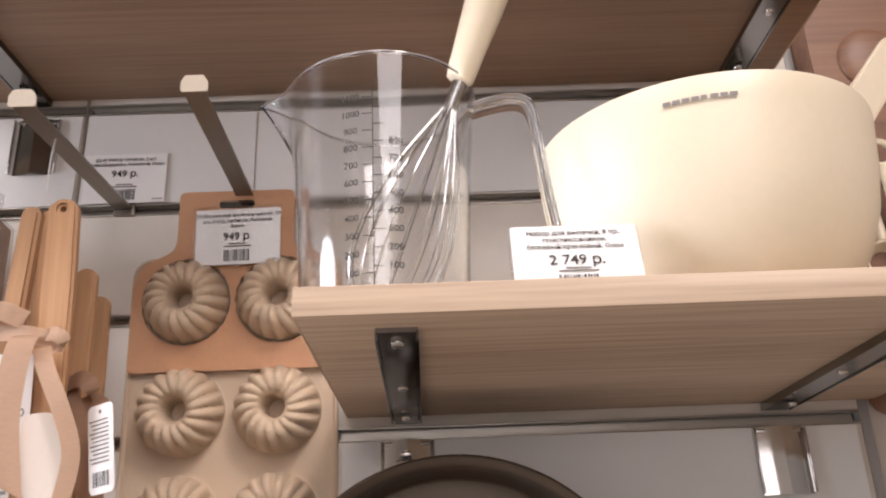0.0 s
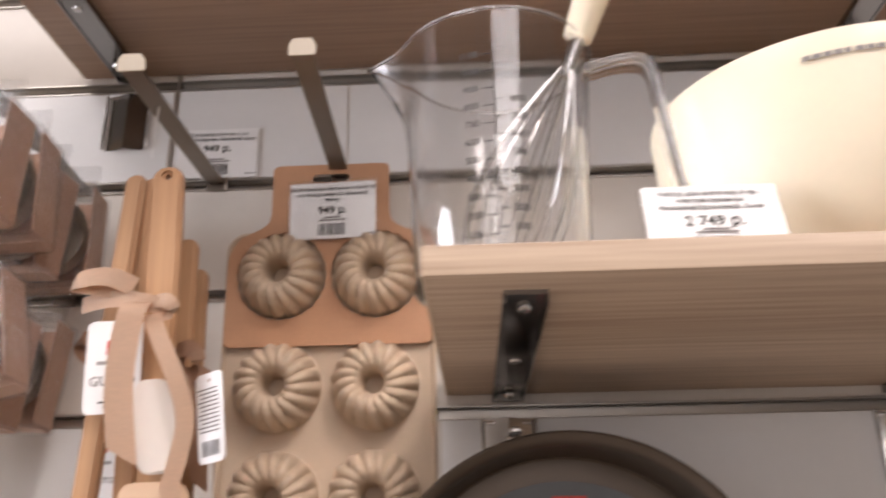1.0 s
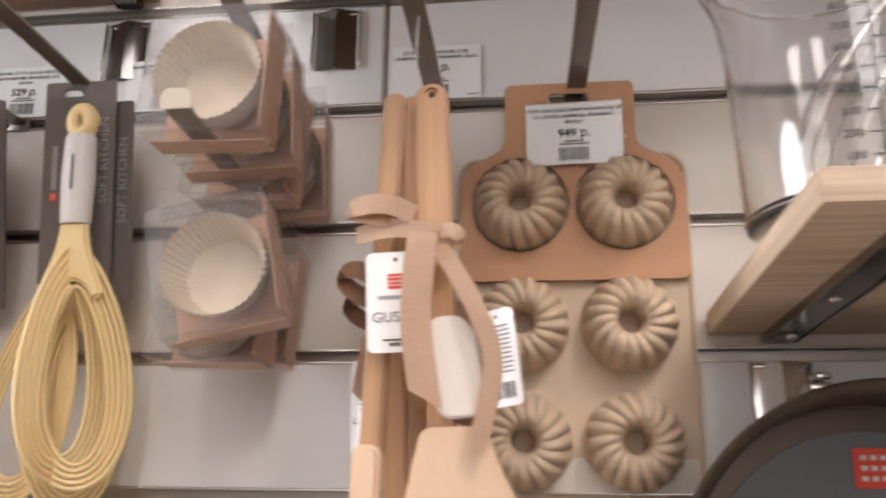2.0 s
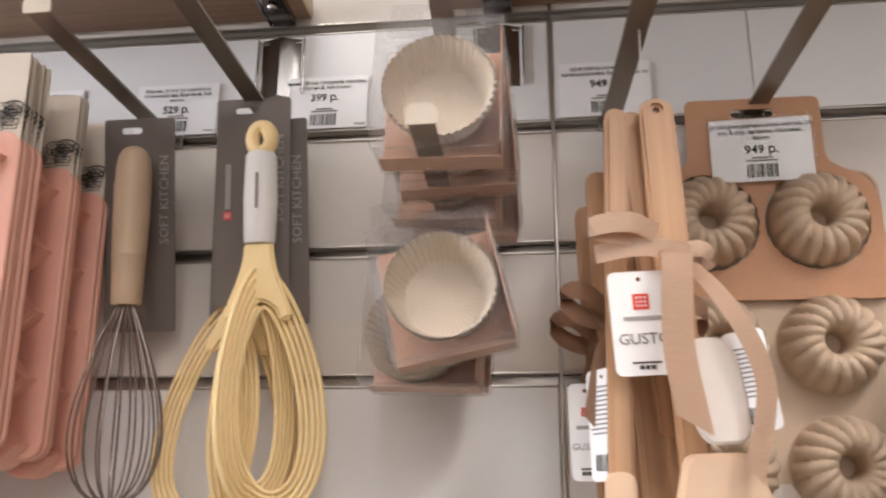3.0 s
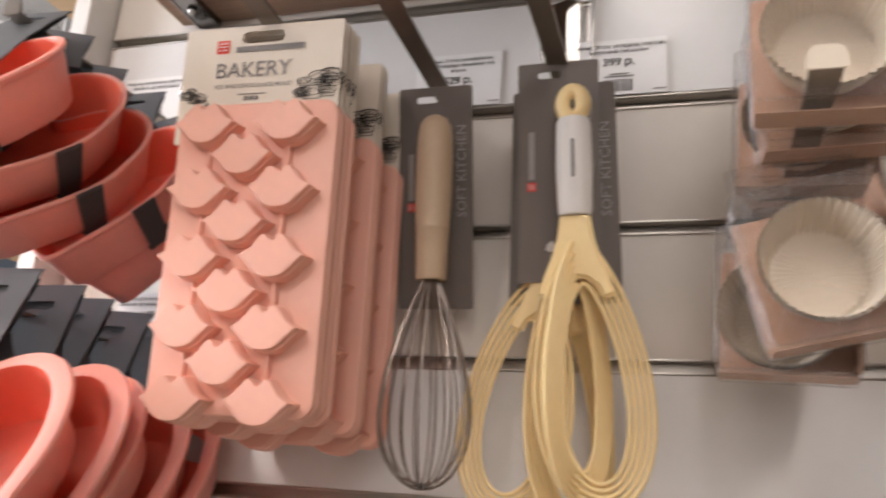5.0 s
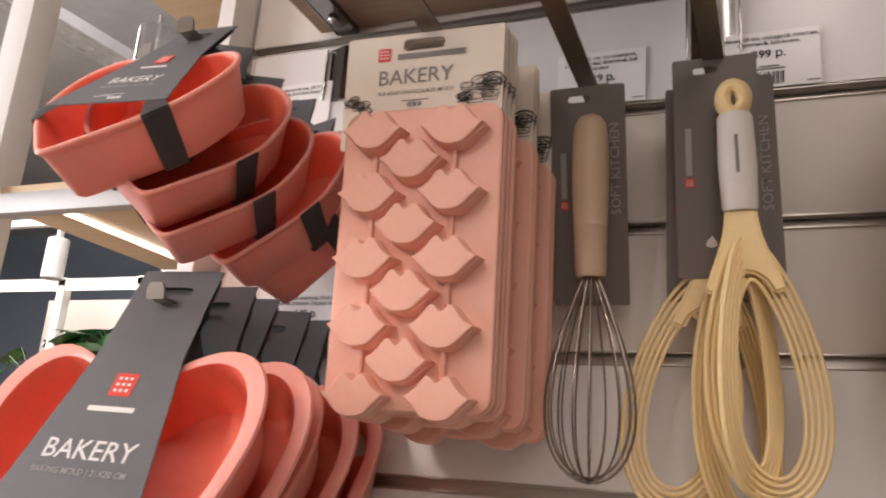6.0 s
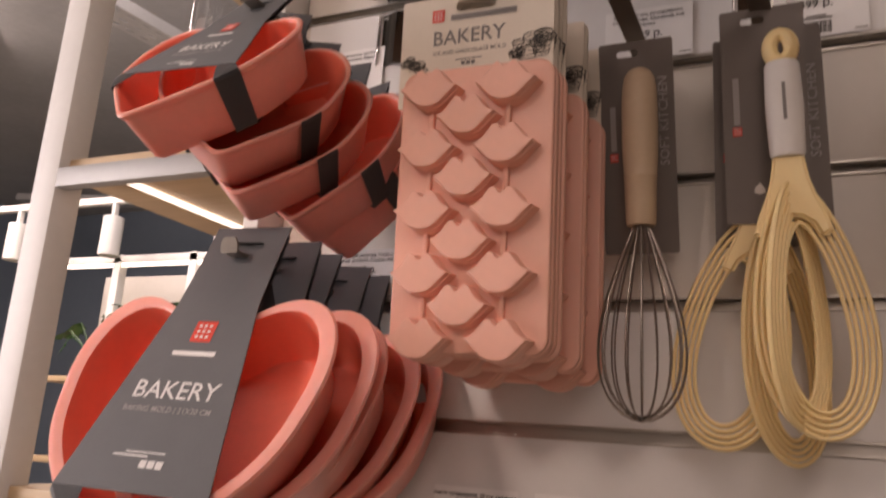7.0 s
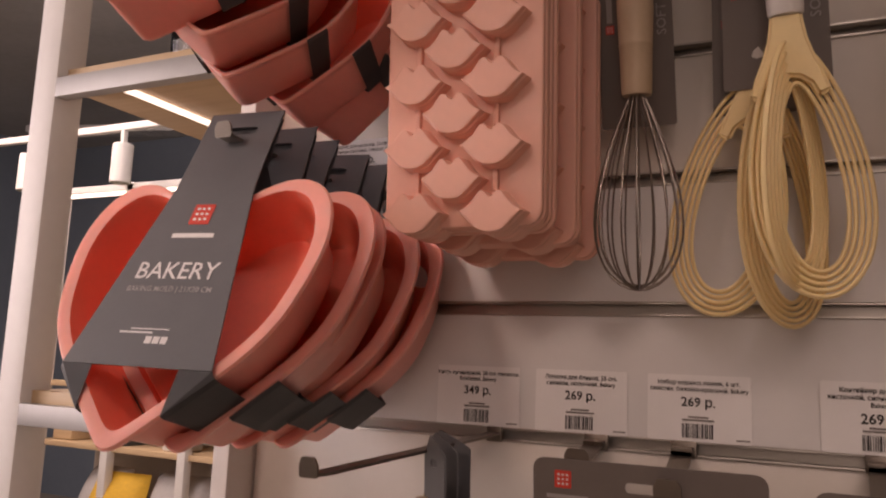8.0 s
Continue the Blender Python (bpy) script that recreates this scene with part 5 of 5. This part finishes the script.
serving_board()
for k in range(2):
    sp = thing("measuring_spoon", basis((0.672 + 0.012 * k, -0.034 - 0.012 * k, 1.72 - 0.012 * k), (1, 0, 0), (0.05, 0, -1)), "cream plastic measuring spoon hanging on the board", "spoon", "measuring spoons")
    part("ring", tube(bmesh.new(), [(0.011 * math.cos(a), 0, 0.011 * math.sin(a)) for a in np.linspace(0, 2 * math.pi, 25)[:-1]], 0.003, 10, True), CREAM, sp)
    part("stem", tube(bmesh.new(), [(0, 0, -0.011), (0, 0, -0.06), (0, 0, -0.085)], [0.0045, 0.004, 0.005], 12), CREAM, sp)
    part("scoop", lathe(bmesh.new(), [(0, -0.012), (0.012, -0.009), (0.018, 0.0), (0.019, 0.004), (0.0175, 0.004), (0.011, -0.007), (0, -0.0095)], 24), CREAM, sp).matrix_basis = pose(0, 0, -0.104, 90, 0, 0)


# ---- goods on the lower hooks ----
def low_card(x, z, w, h, label, words=True):
    t = thing("carded_tool", basis((x, -0.052, z), (1, 0.02, 0), (0, 0.1, -1)), label, "kitchen tool", "carded tools on the lower hooks")
    c = part("backing_card", plate(rounded(w, h, 0.008, 4, 0, -h / 2), [rounded(0.026, 0.007, 0.003, 3, 0.0, -0.016), ], 0.0012), TAUPE_CARD, t, "grey printed backing card")
    if words:
        maker_mark(c, -w * 0.36, -0.014, 0.012, -0.0005)
        bars(c, [(-w * 0.34, -0.026, 0.03, 0.003)], GREY_INK, -0.0005, "maker_bar")
    bm = bmesh.new()
    box(bm, (0, -0.012, -h * 0.6), (w * 0.5, 0.02, h * 0.5), 0.006)
    part("tool", bm, BEIGE, t, "beige plastic kitchen tool")
    return t


low_card(-0.300, 1.291, 0.156, 0.14, "grey carded kitchen tool hanging on a low hook")
low_card(-0.152, 1.285, 0.088, 0.13, "second grey carded tool on a low hook", False)
hook(-0.347, 1.3, 0.05, 0.0, -0.012, tip_mat=HOOK)
hook(-0.283, 1.3, 0.06, 0.0, -0.026, tip_mat=HOOK)
hook(-0.158, 1.3, 0.06, 0.0, -0.026, tip_mat=HOOK)
hook(-0.430, 1.3, 0.235, -0.012, -0.012, 0.010, "dark flat display hook holding small cards", HOOK)


def brush_card(k):
    t = thing("pastry_brush", basis((-0.436 + 0.008 * k, -0.075 - 0.026 * k, 1.288), (0.9, -0.35 - 0.3 * k, 0), (0.05, 0, -1)), "pastry brush on a dark grey folded card", "pastry brush", "pastry brushes")
    part("card", plate(round_corners([(-0.022, -0.012), (-0.022, 0.004), (-0.008, 0.018), (0.010, 0.012), (0.024, 0.006), (0.022, -0.05), (-0.022, -0.05)], 0.002), [rounded(0.014, 0.005, 0.002, 3, 0, 0.0)], 0.001), GREY_CARD, t)
    part("handle", lathe(bmesh.new(), [(0, -0.02), (0.004, -0.021), (0.006, -0.03), (0.006, -0.15), (0, -0.152)], 16), BEIGE, t).matrix_basis = pose(0, -0.008, 0)
    return t


for k in range(3):
    brush_card(k)


# ---- open rack beyond the wall's end ----
def open_rack():
    r = thing("shop_rack", pose(-1.108, 0.088, 0), "white-framed open shop rack with plywood shelves and lit strips", "rack")
    part("post", cube((0, 0, 1.3), (0.042, 0.042, 2.6), 0.001), WHITE_FRAME, r, "white painted post")
    for z in (0.45, 0.85, 1.272, 1.6875, 2.105):
        part("front_rail", cube((0.22, -0.012, z), (0.40, 0.018, 0.026), 0.001), GREY_FRAME, r, "grey steel rail")
        sh = part("shelf_board", cube((0.205, 0.165, z + 0.020), (0.42, 0.34, 0.018), 0.001), PLY, r, "birch plywood shelf")
        # on the top shelf a short unseen strip is added to light the plywood
        y0, ln = (0.172, 0.31) if z < 2 else (0.055, 0.08)
        part("lit_strip", cube((0.083, y0, z + 0.0085), (0.011, ln, 0.005), 0.0005), LED, r, "glowing white strip light")
    return r


open_rack()
for gx, gy in ((-0.99, 0.2), (-0.905, 0.24)):
    g = thing("drinking_glass", pose(gx, gy, 1.7166), "clear drinking glass standing on the plywood shelf", "glass", "drinking glasses")
    part("body", lathe(bmesh.new(), [(0, 0), (0.026, 0), (0.028, 0.003), (0.031, 0.27), (0.0298, 0.27), (0.0265, 0.008), (0, 0.006)], 32), GLASS, g)
    part("print", cube((0.008, -0.0312, 0.225), (0.016, 0.001, 0.022)), GREY_INK, g, "small printed emblem")


# ---- far part of the shop ----
def far_unit():
    u = thing("shelving_unit", pose(-4.13, 2.5, 0), "white-framed shop shelving unit with wood shelves and strip lights", "shelving")
    for px in (0.0, 0.52, 1.04, 1.56):
        part("post", cube((px, 0, 1.13), (0.05, 0.05, 2.26), 0.002), WHITE_FRAME, u, "white painted post")
    part("top_rail", cube((0.78, 0, 2.235), (1.6, 0.05, 0.04), 0.002), WHITE_FRAME, u, "white top rail")
    for px in (0.26, 0.78, 1.30):
        part("lit_strip", cube((px, -0.01, 2.205), (0.46, 0.02, 0.015), 0.001), LED, u, "glowing white strip light")
    for z in (0.42, 0.865, 1.18, 1.60):
        part("shelf_board", cube((0.78, 0.2, z), (1.6, 0.4, 0.028), 0.002), PLY, u, "pale wood shelf")
    part("back_panel", cube((0.78, 0.41, 1.12), (1.6, 0.02, 2.24)), SHOP_WALL, u, "warm beige back panel")
    return u


far_unit()


def leaf_mesh():
    bm = bmesh.new()
    outline = [(0, 0), (0.025, 0.02), (0.045, 0.03), (0.035, 0.05), (0.055, 0.075), (0.035, 0.085), (0.04, 0.11), (0.015, 0.125), (0, 0.14)]
    pts = outline + [(-x, y) for x, y in outline[-2:0:-1]]
    vs = [bm.verts.new((x, y, -8 * x * x - 2.5 * y * y)) for x, y in pts]
    bm.faces.new(vs)
    bmesh.ops.solidify(bm, geom=bm.faces[:], thickness=0.001)
    return mesh_of(bm, "leaf", LEAF, False)


LEAF_MESH = leaf_mesh()
rng = random.Random(11)
for px, py, pz, n, sc in ((-3.76, 2.55, 1.614, 18, 1.0), (-3.10, 2.56, 1.614, 28, 1.35)):
    pl = thing("potted_plant", pose(px, py, pz), "green leafy plant in a white pot on a shop shelf", "plant", "potted plants")
    part("pot", lathe(bmesh.new(), [(0, 0), (0.05, 0), (0.065, 0.12), (0.058, 0.12), (0.05, 0.09), (0, 0.09)], 28), WHITE_PLASTIC, pl, "white pot")
    for k in range(n):
        a, e, ln = rng.uniform(0, 6.28), rng.uniform(0.2, 1.25), rng.uniform(0.14, 0.30) * sc
        tip = Vector((math.cos(a) * math.sin(e) * ln, math.sin(a) * math.sin(e) * ln, 0.1 + math.cos(e) * ln))
        part("stem", tube(bmesh.new(), [(0, 0, 0.09), tip * 0.6 + Vector((0, 0, 0.05)), tip], 0.003, 5), LEAF, pl)
        share("leaf", LEAF_MESH, pl, Matrix.Translation(tip) @ pose(0, 0, 0, rng.uniform(-50, 20), rng.uniform(-30, 30), math.degrees(a) - 90) @ Matrix.Scale(sc * rng.uniform(0.8, 1.2), 4))


def cushion(x, y, z, s, mat, label, turn):
    c = thing("cushion", pose(x, y, z, 68, 0, turn), label, "cushion", "cushions on the low shelf")
    bm = bmesh.new()
    bmesh.ops.create_grid(bm, x_segments=14, y_segments=14, size=s / 2)
    top = [v for v in bm.verts]
    made = bmesh.ops.duplicate(bm, geom=bm.verts[:] + bm.edges[:] + bm.faces[:])
    lower = [v for v in made["geom"] if isinstance(v, bmesh.types.BMVert)]
    for vs, sg in ((top, 1), (lower, -1)):
        for v in vs:
            fx, fy = 1 - (2 * v.co.x / s) ** 2, 1 - (2 * v.co.y / s) ** 2
            v.co.z = sg * 0.075 * max(0, fx * fy) ** 0.45
            v.co.x *= 1 - 0.06 * (1 - fy)
    bmesh.ops.remove_doubles(bm, verts=bm.verts[:], dist=0.0005)
    part("cover", bm, mat, c)


for k, (x, mat, label) in enumerate(((-3.72, GREY_CLOTH, "grey cloth cushion on a low shop shelf"), (-3.56, MUSTARD, "mustard yellow cushion on a low shop shelf"), (-3.20, GREY_CLOTH, "pale grey cushion on a low shop shelf"))):
    cushion(x, 2.60 - 0.06 * (k == 1), 0.60 if k != 1 else 0.585, 0.34, mat, label, (-8, 6, 10)[k])
for k in range(7):
    bx = thing("storage_basket", pose(-4.02 + 0.2 * k, 2.62, (0.879, 1.194)[k % 2]), ("woven tan basket on a shop shelf", "small white box on a shop shelf", "dark grey canister on a shop shelf")[k % 3], "basket", "goods on the far shelves")
    part("body", cube((0, 0, 0.07), (0.15, 0.14, 0.14), 0.012), (PLY, WHITE_PLASTIC, DARK_CLOTH)[k % 3], bx)
    part("rim", cube((0, 0, 0.142), (0.158, 0.148, 0.008), 0.003), (PLY, WHITE_PLASTIC, DARK_CLOTH)[k % 3], bx)


def track_lamp(x, y, z):
    t = thing("track_spot", pose(x, y, z), "white cylindrical spot lamp hanging from a ceiling track", "spot lamp", "ceiling spot lamps")
    part("body", lathe(bmesh.new(), [(0, 0.0), (0.048, 0.0), (0.052, -0.004), (0.052, -0.20), (0.047, -0.204), (0.044, -0.19), (0, -0.19)], 32), WHITE_FRAME, t)
    part("arm", cube((0, 0, 0.04), (0.02, 0.03, 0.09), 0.003), WHITE_FRAME, t)


for lx in (-3.49, -4.2, -2.75):
    track_lamp(lx, 2.3, 2.41)
tr = thing("lamp_track", pose(-3.6, 2.3, 2.50), "white ceiling lamp track hung on rods", "lamp track")
part("track", cube((0, 0, 0), (3.4, 0.035, 0.035), 0.002), WHITE_FRAME, tr)
for rx in (-1.6, 1.65):
    part("rod", cube((rx, 0, 0.45), (0.005, 0.005, 0.9)), GREY_FRAME, tr)


def cable_tray(x0, y0, x1, y1, z):
    a, b = Vector((x0, y0, 0)), Vector((x1, y1, 0))
    ln = (b - a).length
    t = thing("cable_tray", Matrix.Translation((a + b) / 2 + Vector((0, 0, z))) @ Matrix.Rotation(math.atan2(y1 - y0, x1 - x0), 4, "Z"), "perforated grey steel cable tray under the ceiling", "cable tray", "cable trays")
    holes = [rounded(0.045, 0.016, 0.007, 2, -ln / 2 + 0.08 + 0.075 * k, dz) for k in range(int(ln / 0.075) - 1) for dz in (-0.05, 0.0, 0.05)]
    part("bottom", plate(rounded(ln, 0.16, 0.002, 1), holes, 0.002, pose(0, 0, 0, -90, 0, 0)), TRAY_ZINC, t)
    for s in (-1, 1):
        part("side", cube((0, s * 0.0815, 0.025), (ln, 0.002, 0.05)), TRAY_ZINC, t)
    for k in (-1, 0, 1):
        part("rod", cube((k * ln * 0.4, 0, 0.2), (0.008, 0.008, 0.4)), GREY_FRAME, t)


cable_tray(-2.95, 0.95, -2.72, 3.1, 3.06)
cable_tray(-6.0, 3.6, -3.2, 4.4, 3.05)
